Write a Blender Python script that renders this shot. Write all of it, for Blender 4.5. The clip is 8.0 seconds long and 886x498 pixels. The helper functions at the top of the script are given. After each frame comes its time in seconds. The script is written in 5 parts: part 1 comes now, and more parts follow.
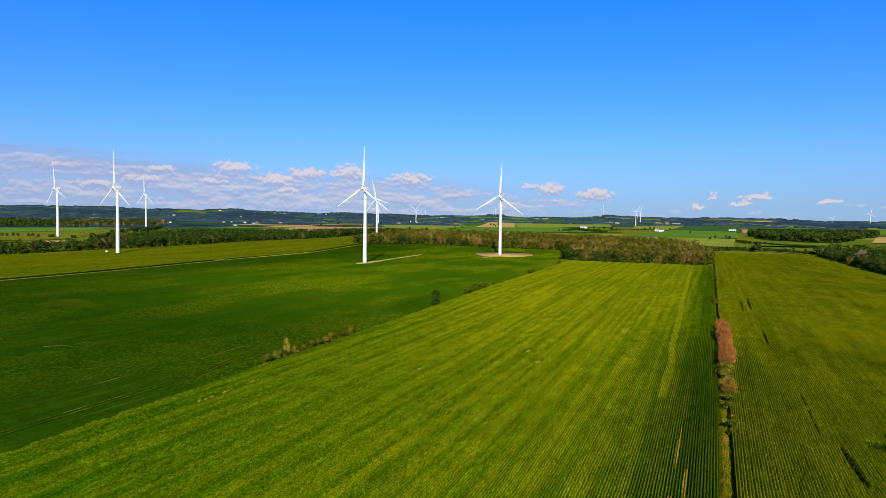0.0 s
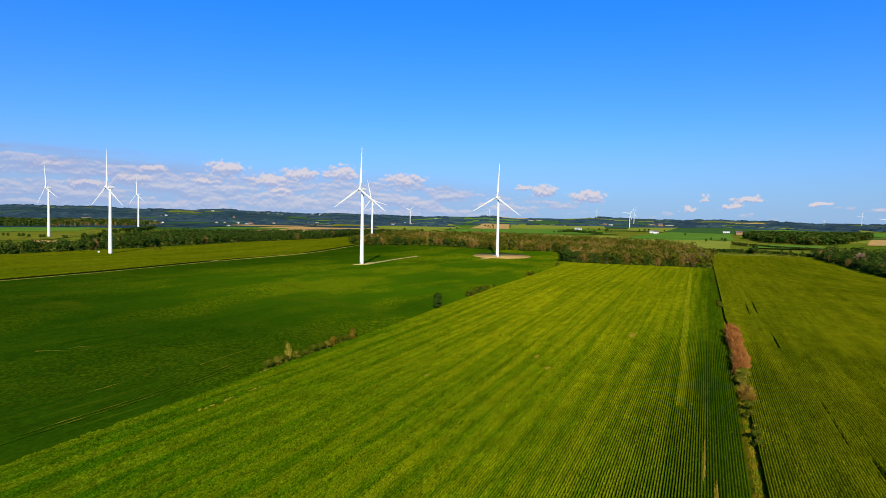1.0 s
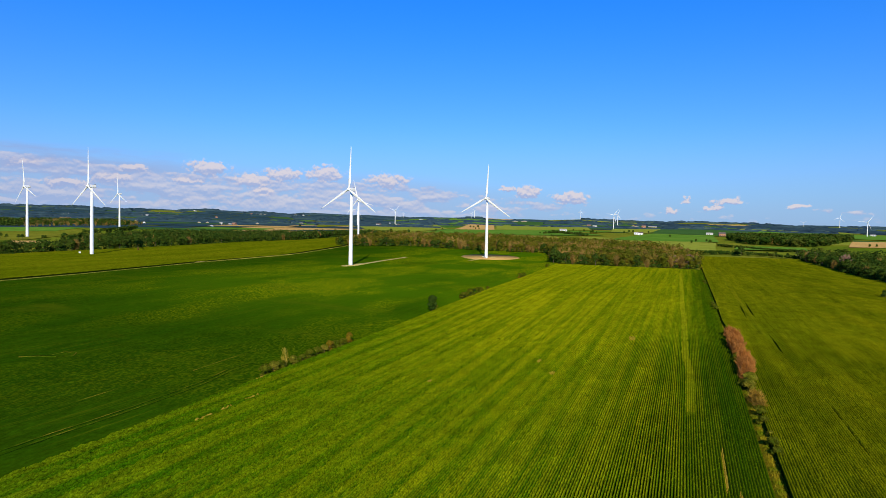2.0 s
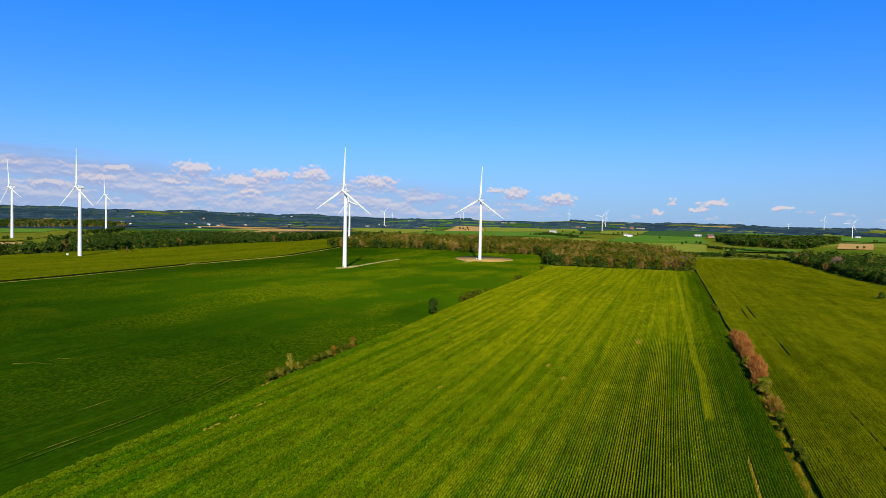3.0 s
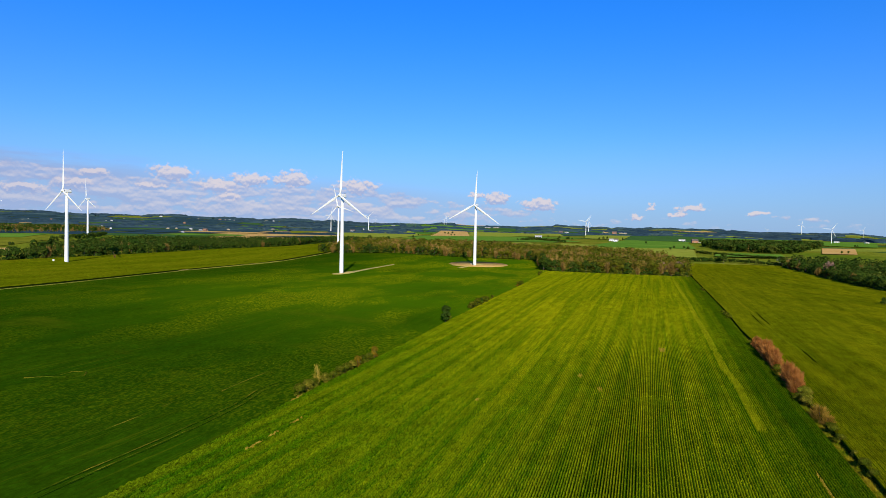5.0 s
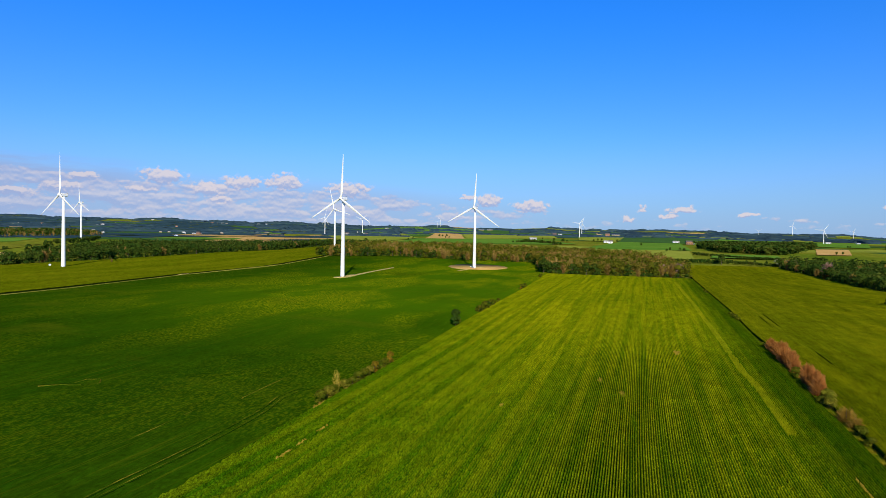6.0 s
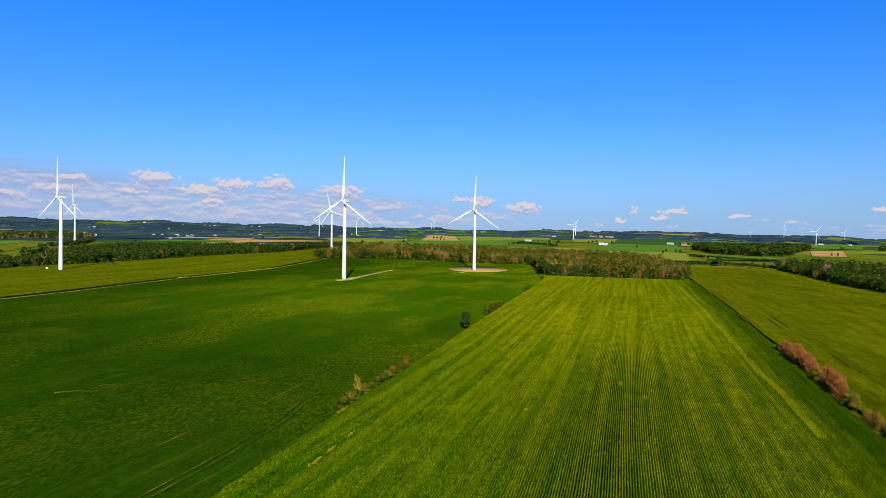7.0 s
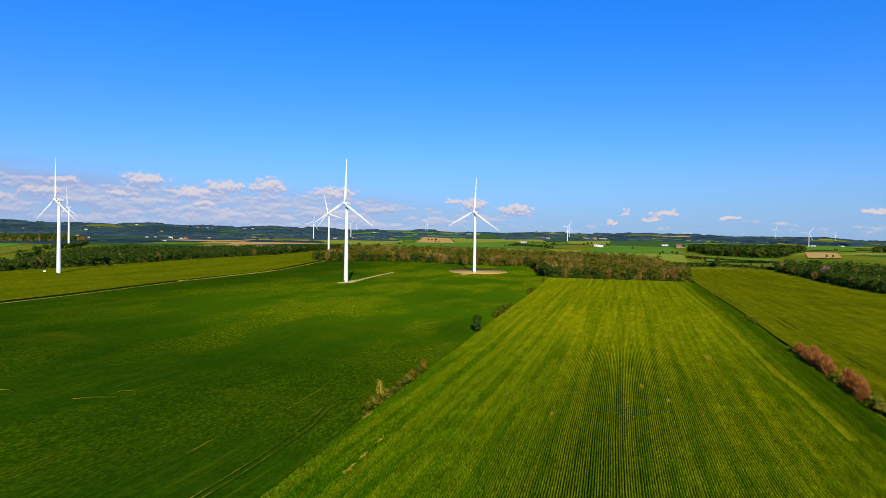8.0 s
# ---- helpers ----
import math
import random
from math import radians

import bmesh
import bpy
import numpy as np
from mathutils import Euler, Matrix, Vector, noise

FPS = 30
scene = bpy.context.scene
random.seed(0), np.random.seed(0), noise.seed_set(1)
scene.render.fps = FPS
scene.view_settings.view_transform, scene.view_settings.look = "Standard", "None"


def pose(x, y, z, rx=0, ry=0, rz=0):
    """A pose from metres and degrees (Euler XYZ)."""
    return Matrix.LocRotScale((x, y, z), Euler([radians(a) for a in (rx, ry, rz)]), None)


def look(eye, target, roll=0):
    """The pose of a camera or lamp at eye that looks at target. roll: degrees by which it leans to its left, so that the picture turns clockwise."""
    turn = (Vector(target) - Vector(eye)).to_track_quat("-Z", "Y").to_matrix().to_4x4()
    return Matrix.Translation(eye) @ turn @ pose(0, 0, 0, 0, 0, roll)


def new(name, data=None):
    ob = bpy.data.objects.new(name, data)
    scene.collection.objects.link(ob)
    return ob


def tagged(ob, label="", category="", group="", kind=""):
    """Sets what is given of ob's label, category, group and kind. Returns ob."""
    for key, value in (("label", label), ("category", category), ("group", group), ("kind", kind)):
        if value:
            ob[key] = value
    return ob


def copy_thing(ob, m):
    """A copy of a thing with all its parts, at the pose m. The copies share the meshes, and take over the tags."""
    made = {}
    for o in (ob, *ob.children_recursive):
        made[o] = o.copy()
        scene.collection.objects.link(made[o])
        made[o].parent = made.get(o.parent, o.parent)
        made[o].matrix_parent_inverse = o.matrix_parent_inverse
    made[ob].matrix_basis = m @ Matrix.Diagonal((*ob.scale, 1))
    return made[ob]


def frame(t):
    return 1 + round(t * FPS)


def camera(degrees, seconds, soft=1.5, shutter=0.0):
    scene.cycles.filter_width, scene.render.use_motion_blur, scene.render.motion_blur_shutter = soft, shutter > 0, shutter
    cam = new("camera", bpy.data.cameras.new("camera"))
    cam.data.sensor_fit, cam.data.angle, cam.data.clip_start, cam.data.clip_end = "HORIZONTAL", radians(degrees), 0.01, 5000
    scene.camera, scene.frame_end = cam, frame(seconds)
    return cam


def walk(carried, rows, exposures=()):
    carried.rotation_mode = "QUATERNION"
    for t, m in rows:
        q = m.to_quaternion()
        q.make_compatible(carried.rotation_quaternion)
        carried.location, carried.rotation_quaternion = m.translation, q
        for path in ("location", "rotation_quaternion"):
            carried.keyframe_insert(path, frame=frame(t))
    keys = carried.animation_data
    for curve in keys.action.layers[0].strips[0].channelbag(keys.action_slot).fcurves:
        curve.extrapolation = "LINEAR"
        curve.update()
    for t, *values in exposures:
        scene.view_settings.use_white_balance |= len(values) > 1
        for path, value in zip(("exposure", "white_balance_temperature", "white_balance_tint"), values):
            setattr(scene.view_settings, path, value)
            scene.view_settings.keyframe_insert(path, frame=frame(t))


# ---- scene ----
cam = camera(72.3, 8.0, soft=0.8)
PATH = [
    (0, (18.302, 19.872, 40.135), (17.484, 21.695, 40.059), 0.8),
    (0.5, (14.769, 21.964, 40.191), (13.952, 23.788, 40.118), 0.9),
    (1, (11.132, 23.806, 40.247), (10.334, 25.639, 40.175), 1.0),
    (1.5, (7.3, 25.202, 40.3), (6.529, 27.046, 40.229), 1.1),
    (3, (-4.922, 27.607, 40.633), (-5.634, 29.475, 40.57), 1.2),
    (3.5, (-9.237, 27.967, 40.686), (-9.93, 29.842, 40.625), 1.2),
    (4, (-13.707, 28.03, 40.774), (-14.386, 29.91, 40.718), 1.1),
    (4.5, (-18.271, 27.824, 40.874), (-18.938, 29.709, 40.823), 1.2),
    (6, (-32.19, 26.329, 41.248), (-32.821, 28.226, 41.21), 1.0),
    (6.5, (-36.857, 25.737, 41.318), (-37.477, 27.639, 41.284), 0.9),
    (7, (-41.569, 25.06, 41.369), (-42.177, 26.965, 41.338), 0.9),
    (7.5, (-46.333, 24.365, 41.439), (-46.929, 26.273, 41.412), 0.8),
    (8, (-51.131, 23.674, 41.518), (-51.716, 25.586, 41.494), 0.8),
]
walk(cam, [(t, look(eye, target, roll)) for t, eye, target, roll in PATH])

# ---------------------------------------------------------------- light
SUN_AZ = math.atan2(0.388, -0.922)      # towards the sun, from +y clockwise
SUN_EL = radians(30)
sun = new("sun", bpy.data.lights.new("sun", "SUN"))
sun.data.energy, sun.data.angle, sun.data.color = 5.0, radians(0.53), (1.0, 0.90, 0.68)
sun.matrix_world = look((60 * math.sin(SUN_AZ), 60 * math.cos(SUN_AZ), 40 + 60 * math.tan(SUN_EL)), (0, 0, 40))
scene.view_settings.exposure = 0.0


def link(tree, a, b):
    tree.links.new(a, b)


HEAPS = [
    # bearing, height, half width, half height, in degrees
    (-43.2, 4.86, 1.49, 0.65), (-49.2, 4.57, 0.97, 0.31), (-45.0, 3.74, 1.22, 0.32), (-50.6, 3.55, 1.64, 0.47), (-56.8, 4.49, 1.07, 0.38), (-53.9, 3.03, 1.34, 0.39),
    (-39.5, 3.89, 1.65, 0.61), (-36.8, 4.55, 1.37, 0.62), (-33.2, 4.81, 1.56, 0.62), (-27.3, 4.31, 1.70, 0.63), (-14.2, 3.50, 1.01, 0.47), (-16.2, 3.70, 0.56, 0.23),
    (-10.1, 2.99, 1.34, 0.50), (-0.3, 2.96, 0.36, 0.22), (3.1, 2.78, 0.99, 0.28), (-1.6, 1.99, 0.52, 0.29), (1.8, 2.27, 0.63, 0.17), (8.2, 2.37, 0.56, 0.16), (18.5, 2.75, 0.98, 0.23), (-38.3, 3.01, 1.11, 0.36),
]


def build_world():
    world = bpy.data.worlds.new("sky")
    scene.world = world
    world.use_nodes = True
    nt = world.node_tree
    nt.nodes.clear()
    N = nt.nodes.new

    def mth(op, a, b=None, clamp=False):
        n = N("ShaderNodeMath")
        n.operation, n.use_clamp = op, clamp
        for k, v in ((0, a), (1, b)):
            if v is None:
                continue
            if isinstance(v, (int, float)):
                n.inputs[k].default_value = v
            else:
                link(nt, v, n.inputs[k])
        return n.outputs[0]

    def smooth(v, a, b):
        n = N("ShaderNodeMapRange")
        n.interpolation_type = "SMOOTHSTEP"
        n.inputs[1].default_value, n.inputs[2].default_value = a, b
        link(nt, v, n.inputs[0])
        return n.outputs[0]

    def mix(f, a, b, mode="MIX"):
        n = N("ShaderNodeMix")
        n.data_type, n.blend_type = "RGBA", mode
        for k, v in ((0, f), (6, a), (7, b)):
            if isinstance(v, (int, float)):
                n.inputs[k].default_value = v
            elif isinstance(v, tuple):
                n.inputs[k].default_value = (*v, 1)
            else:
                link(nt, v, n.inputs[k])
        return n.outputs[2]

    sky = N("ShaderNodeTexSky")
    sky.sky_type, sky.sun_disc = "NISHITA", False
    sky.sun_elevation, sky.sun_rotation = SUN_EL, SUN_AZ
    sky.air_density, sky.dust_density, sky.ozone_density = 1.0, 0.3, 2.0
    co = N("ShaderNodeTexCoord")
    sep = N("ShaderNodeSeparateXYZ")
    link(nt, co.outputs["Generated"], sep.inputs[0])
    z = sep.outputs[2]
    high = smooth(z, 0.02, 0.40)
    tint = mix(high, (0.46, 0.80, 1.35), (0.12, 0.86, 2.05))
    tint = mix(smooth(z, 0.40, 0.85), tint, (0.09, 0.42, 0.95))
    blue = mix(1.0, sky.outputs[0], tint, "MULTIPLY")

    # bearing and height in degrees, for the clouds
    bearing = mth("DEGREES", mth("ARCTAN2", sep.outputs[0], sep.outputs[1]))
    height = mth("DEGREES", mth("ARCSINE", z))

    def flat(lift=0.0, sx=1.0, sy=1.0):
        c = N("ShaderNodeCombineXYZ")
        link(nt, mth("MULTIPLY", bearing, sx), c.inputs[0])
        link(nt, mth("MULTIPLY", mth("ADD", height, lift), sy), c.inputs[1])
        return c.outputs[0]

    def fuzz(lift, scale, detail, sx=0.5, sy=1.0, rough=0.55):
        n = N("ShaderNodeTexNoise")
        n.inputs["Scale"].default_value, n.inputs["Detail"].default_value, n.inputs["Roughness"].default_value = scale, detail, rough
        link(nt, flat(lift, sx, sy), n.inputs["Vector"])
        return n.outputs[0]

    def heaps(lift):
        """Heaped clouds: how deep inside the nearest one, 1 in its middle."""
        warp = N("ShaderNodeTexNoise")
        warp.inputs["Scale"].default_value, warp.inputs["Detail"].default_value, warp.inputs["Roughness"].default_value = 1.1, 4, 0.6
        link(nt, flat(lift, 0.8), warp.inputs["Vector"])
        shift = N("ShaderNodeVectorMath")
        shift.operation = "MULTIPLY_ADD"
        link(nt, warp.outputs["Color"], shift.inputs[0])
        shift.inputs[1].default_value = (2.6, 1.3, 0)
        link(nt, flat(lift), shift.inputs[2])
        back = N("ShaderNodeVectorMath")
        back.operation = "SUBTRACT"
        link(nt, shift.outputs[0], back.inputs[0])
        back.inputs[1].default_value = (1.3, 0.65, 0)
        here, best = back.outputs[0], 0.0
        for az, el, w, h in HEAPS:
            d = N("ShaderNodeVectorMath")
            d.operation = "SUBTRACT"
            link(nt, here, d.inputs[0])
            d.inputs[1].default_value = (az, el, 0)
            k = N("ShaderNodeVectorMath")
            k.operation = "MULTIPLY"
            link(nt, d.outputs[0], k.inputs[0])
            k.inputs[1].default_value = (0.66 / w, 0.66 / h, 0)
            n = N("ShaderNodeVectorMath")
            n.operation = "LENGTH"
            link(nt, k.outputs[0], n.inputs[0])
            best = mth("MAXIMUM", mth("SUBTRACT", 1.0, n.outputs["Value"]), best)
        return best

    def deck(lift):
        puff = mth("MULTIPLY", mth("SUBTRACT", fuzz(lift, 1.9, 5, 0.75, 1.0, 0.62), 0.5), 1.5)
        mass = mth("MULTIPLY", mth("SUBTRACT", fuzz(lift, 1.15, 7, 0.6, 1.0, 0.6), 0.5), 1.6)
        wide = mth("MULTIPLY", mth("SUBTRACT", fuzz(lift, 0.62, 3, 0.30, 1.2), 0.5), 1.7)
        layer = mth("ADD", mth("ADD", mth("MULTIPLY", wide, 0.95), mth("MULTIPLY", mass, 0.85)), mth("SUBTRACT", mth("MULTIPLY", cover, 0.36), 0.08))
        layer = mth("SUBTRACT", layer, mth("MULTIPLY", above_top, 1.4))
        near = heaps(lift)
        heap = mth("ADD", mth("MULTIPLY", near, 0.95), mth("MULTIPLY", mth("SUBTRACT", mth("MULTIPLY", puff, 0.9), 0.12), smooth(near, 0.0, 0.25)))
        heap = mth("SUBTRACT", heap, mth("MULTIPLY", smooth(near, 0.06, 0.0), 0.5))
        return mth("MAXIMUM", layer, heap), heap

    cover = smooth(bearing, -4.0, -30.0)
    west = smooth(bearing, -38.0, -60.0)
    crown = mth("ADD", 2.6, mth("ADD", mth("MULTIPLY", cover, 1.95), mth("MULTIPLY", west, 1.0)))
    above_top = smooth(mth("SUBTRACT", height, crown), -0.9, 0.9)
    haze = mth("MULTIPLY", smooth(z, 0.17, -0.01), 0.72)
    base = mix(haze, blue, (2.7, 4.1, 7.2))
    veil = mth("MULTIPLY", mth("SUBTRACT", 1.0, above_top), mth("ADD", mth("MULTIPLY", cover, 0.40), 0.10))
    base = mix(veil, base, (3.5, 4.6, 7.3))
    high_veil = mth("MULTIPLY", mth("MULTIPLY", smooth(fuzz(3.0, 0.5, 4, 0.18, 1.0), 0.42, 0.62), west), mth("MULTIPLY", smooth(height, 3.4, 4.4), smooth(height, 6.3, 5.4)))
    base = mix(mth("MULTIPLY", high_veil, 0.85), base, (3.2, 3.6, 5.9))
    (dens, heap), (dens_up, heap_up) = deck(0.0), deck(0.22)
    body = smooth(dens, 0.0, 0.26)
    lit = mth("ADD", 0.42, mth("MULTIPLY", mth("SUBTRACT", dens, dens_up), 2.3), True)
    lit = mth("ADD", lit, mth("MULTIPLY", smooth(heap, 0.05, 0.5), 0.12), True)
    lit = mth("SUBTRACT", lit, mth("MULTIPLY", west, 0.24), True)
    cloud = mix(lit, (3.5, 4.3, 6.9), (7.4, 6.7, 7.1))
    strength = mth("MULTIPLY", body, mth("ADD", 0.62, mth("MULTIPLY", smooth(heap, 0.0, 0.35), 0.26)))
    out = mix(mth("MULTIPLY", strength, smooth(height, 0.4, 1.9)), base, cloud)
    bg = N("ShaderNodeBackground")
    bg.inputs[1].default_value = 0.1
    link(nt, out, bg.inputs[0])
    w = N("ShaderNodeOutputWorld")
    link(nt, bg.outputs[0], w.inputs[0])


build_world()


# ---------------------------------------------------------------- materials
def material(name, stops, scale=1.0, rough=0.8, fine=(8.0, 0.25), stretch=(1, 1, 1), bump=0.0, rand=0.0, metal=0.0, spec=0.0, transl=0.0, island=False):
    """Colour ramp over a large noise, multiplied by a fine noise; optional bump and variation from piece to piece."""
    m = bpy.data.materials.new(name)
    m.use_nodes = True
    nt = m.node_tree
    N = nt.nodes.new
    b = nt.nodes["Principled BSDF"]
    b.inputs["Roughness"].default_value, b.inputs["Metallic"].default_value = rough, metal
    b.inputs["Specular IOR Level"].default_value = spec
    co = N("ShaderNodeTexCoord")
    mp = N("ShaderNodeMapping")
    mp.inputs["Scale"].default_value = stretch
    link(nt, co.outputs["Object"], mp.inputs[0])
    big = N("ShaderNodeTexNoise")
    big.inputs["Scale"].default_value, big.inputs["Detail"].default_value = scale, 5
    link(nt, mp.outputs[0], big.inputs["Vector"])
    ramp = N("ShaderNodeValToRGB")
    el = ramp.color_ramp.elements
    while len(el) < len(stops):
        el.new(0.5)
    for e, (p, c) in zip(el, stops):
        e.position, e.color = p, (*c, 1)
    link(nt, big.outputs[0], ramp.inputs[0])
    small = N("ShaderNodeTexNoise")
    small.inputs["Scale"].default_value, small.inputs["Detail"].default_value = fine[0], 3
    link(nt, mp.outputs[0], small.inputs["Vector"])
    rng = N("ShaderNodeMapRange")
    rng.inputs[1].default_value, rng.inputs[2].default_value = 0.3, 0.7
    rng.inputs[3].default_value, rng.inputs[4].default_value = 1 - fine[1], 1 + fine[1]
    link(nt, small.outputs[0], rng.inputs[0])
    value = rng.outputs[0]
    if rand:
        src = N("ShaderNodeNewGeometry").outputs["Random Per Island"] if island else N("ShaderNodeObjectInfo").outputs["Random"]
        r2 = N("ShaderNodeMapRange")
        r2.inputs[3].default_value, r2.inputs[4].default_value = 1 - rand, 1 + rand
        link(nt, src, r2.inputs[0])
        mu = N("ShaderNodeMath")
        mu.operation = "MULTIPLY"
        link(nt, value, mu.inputs[0])
        link(nt, r2.outputs[0], mu.inputs[1])
        value = mu.outputs[0]
    mx = N("ShaderNodeMix")
    mx.data_type, mx.blend_type = "RGBA", "MULTIPLY"
    mx.inputs[0].default_value = 1.0
    link(nt, ramp.outputs[0], mx.inputs[6])
    link(nt, value, mx.inputs[7])
    link(nt, mx.outputs[2], b.inputs["Base Color"])
    if bump:
        bp = N("ShaderNodeBump")
        bp.inputs["Strength"].default_value, bp.inputs["Distance"].default_value = min(1.0, bump), bump
        link(nt, small.outputs[0], bp.inputs["Height"])
        link(nt, bp.outputs[0], b.inputs["Normal"])
    if transl:
        t = N("ShaderNodeBsdfTranslucent")
        link(nt, mx.outputs[2], t.inputs[0])
        ms = N("ShaderNodeMixShader")
        ms.inputs[0].default_value = transl
        link(nt, b.outputs[0], ms.inputs[1])
        link(nt, t.outputs[0], ms.inputs[2])
        link(nt, ms.outputs[0], nt.nodes["Material Output"].inputs[0])
    return m


M_GROUND = material("meadow", [(0.3, (0.105, 0.160, 0.010)), (0.5, (0.16, 0.19, 0.014)), (0.7, (0.21, 0.205, 0.020))], 0.006, fine=(0.12, 0.3))


def crop_material(name, leaf, tassel, patch, z0, z1, streak=(0.06, 0.006), fine=2.2, bump=0.4, grain_by=0.48, along=1.0, streak_by=0.45, tassel_fade=None, stalk_shade=None, stalk_shade_z=(1.10, 1.84)):
    """Leaves low in the rows, paler tassels on the crest, and long streaks of better and worse growth."""
    m = bpy.data.materials.new(name)
    m.use_nodes = True
    nt = m.node_tree
    N = nt.nodes.new
    b = nt.nodes["Principled BSDF"]
    b.inputs["Roughness"].default_value, b.inputs["Specular IOR Level"].default_value = 0.8, 0.0
    co = N("ShaderNodeTexCoord")
    sep = N("ShaderNodeSeparateXYZ")
    link(nt, co.outputs["Object"], sep.inputs[0])

    def noise_at(sx, sy, sz, detail, rough=0.5):
        mp = N("ShaderNodeMapping")
        mp.inputs["Scale"].default_value = (sx, sy, sz)
        link(nt, co.outputs["Object"], mp.inputs[0])
        n = N("ShaderNodeTexNoise")
        n.inputs["Scale"].default_value, n.inputs["Detail"].default_value, n.inputs["Roughness"].default_value = 1.0, detail, rough
        link(nt, mp.outputs[0], n.inputs["Vector"])
        return n.outputs[0]

    def span(v, a, b2, c=0.0, d=1.0):
        n = N("ShaderNodeMapRange")
        n.inputs[1].default_value, n.inputs[2].default_value, n.inputs[3].default_value, n.inputs[4].default_value = a, b2, c, d
        link(nt, v, n.inputs[0])
        return n.outputs[0]

    def mix(f, a, c, mode="MIX"):
        n = N("ShaderNodeMix")
        n.data_type, n.blend_type = "RGBA", mode
        for k, v in ((0, f), (6, a), (7, c)):
            if isinstance(v, float):
                n.inputs[k].default_value = v
            elif isinstance(v, tuple):
                n.inputs[k].default_value = (*v, 1)
            else:
                link(nt, v, n.inputs[k])
        return n.outputs[2]

    streaks = noise_at(streak[0] * 2.2, streak[1], 0.0, 5, 0.6)
    blots = noise_at(0.016, 0.009, 0.0, 4)
    grain = noise_at(fine, fine * along, fine, 3, 0.65)
    green = mix(span(streaks, 0.44, 0.57), leaf, patch)
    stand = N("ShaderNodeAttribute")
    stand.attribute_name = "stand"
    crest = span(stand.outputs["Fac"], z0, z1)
    mul = N("ShaderNodeMath")
    mul.operation = "MULTIPLY"
    link(nt, crest, mul.inputs[0])
    link(nt, span(blots, 0.36, 0.60, 0.72, 1.0), mul.inputs[1])
    mul2 = N("ShaderNodeMath")
    mul2.operation = "MULTIPLY"
    link(nt, mul.outputs[0], mul2.inputs[0])
    link(nt, span(streaks, 0.40, 0.60, streak_by, 1.0), mul2.inputs[1])
    ripe = mul2.outputs[0]
    if tassel_fade:
        # the tassel colour thins out towards the near left of the field
        slant = N("ShaderNodeMath")
        slant.operation = "MULTIPLY_ADD"
        link(nt, sep.outputs[1], slant.inputs[0])
        slant.inputs[1].default_value = 0.5
        link(nt, sep.outputs[0], slant.inputs[2])
        some = N("ShaderNodeMath")
        some.operation = "MULTIPLY"
        link(nt, ripe, some.inputs[0])
        link(nt, span(slant.outputs[0], tassel_fade[0] + 50, tassel_fade[1] + 50, 0.14, 1.0), some.inputs[1])
        edge = N("ShaderNodeMath")
        edge.operation = "MULTIPLY"
        link(nt, some.outputs[0], edge.inputs[0])
        link(nt, span(sep.outputs[0], -8.0, 14.0, 1.0, 0.22), edge.inputs[1])
        ripe = edge.outputs[0]
    if tassel_fade:
        # the rows by the ditch stay a deeper green
        green = mix(span(sep.outputs[0], 3.0, 13.0, 0.0, 0.75), green, (0.014, 0.058, 0.001))
    col = mix(ripe, green, tassel)
    if stalk_shade:
        # stalks and soil low between the rows, the shade there put into their colour
        col = mix(span(stand.outputs["Fac"], *stalk_shade_z), stalk_shade, col)
    col = mix(1.0, col, span(grain, 0.3, 0.7, 1 - grain_by, 1 + grain_by), "MULTIPLY")
    col = mix(1.0, col, span(noise_at(0.22, 0.10, 0.0, 4, 0.7), 0.35, 0.65, 0.80, 1.20), "MULTIPLY")
    link(nt, col, b.inputs["Base Color"])
    bp = N("ShaderNodeBump")
    bp.inputs["Strength"].default_value, bp.inputs["Distance"].default_value = bump, bump
    link(nt, grain, bp.inputs["Height"])
    link(nt, bp.outputs[0], b.inputs["Normal"])
    return m


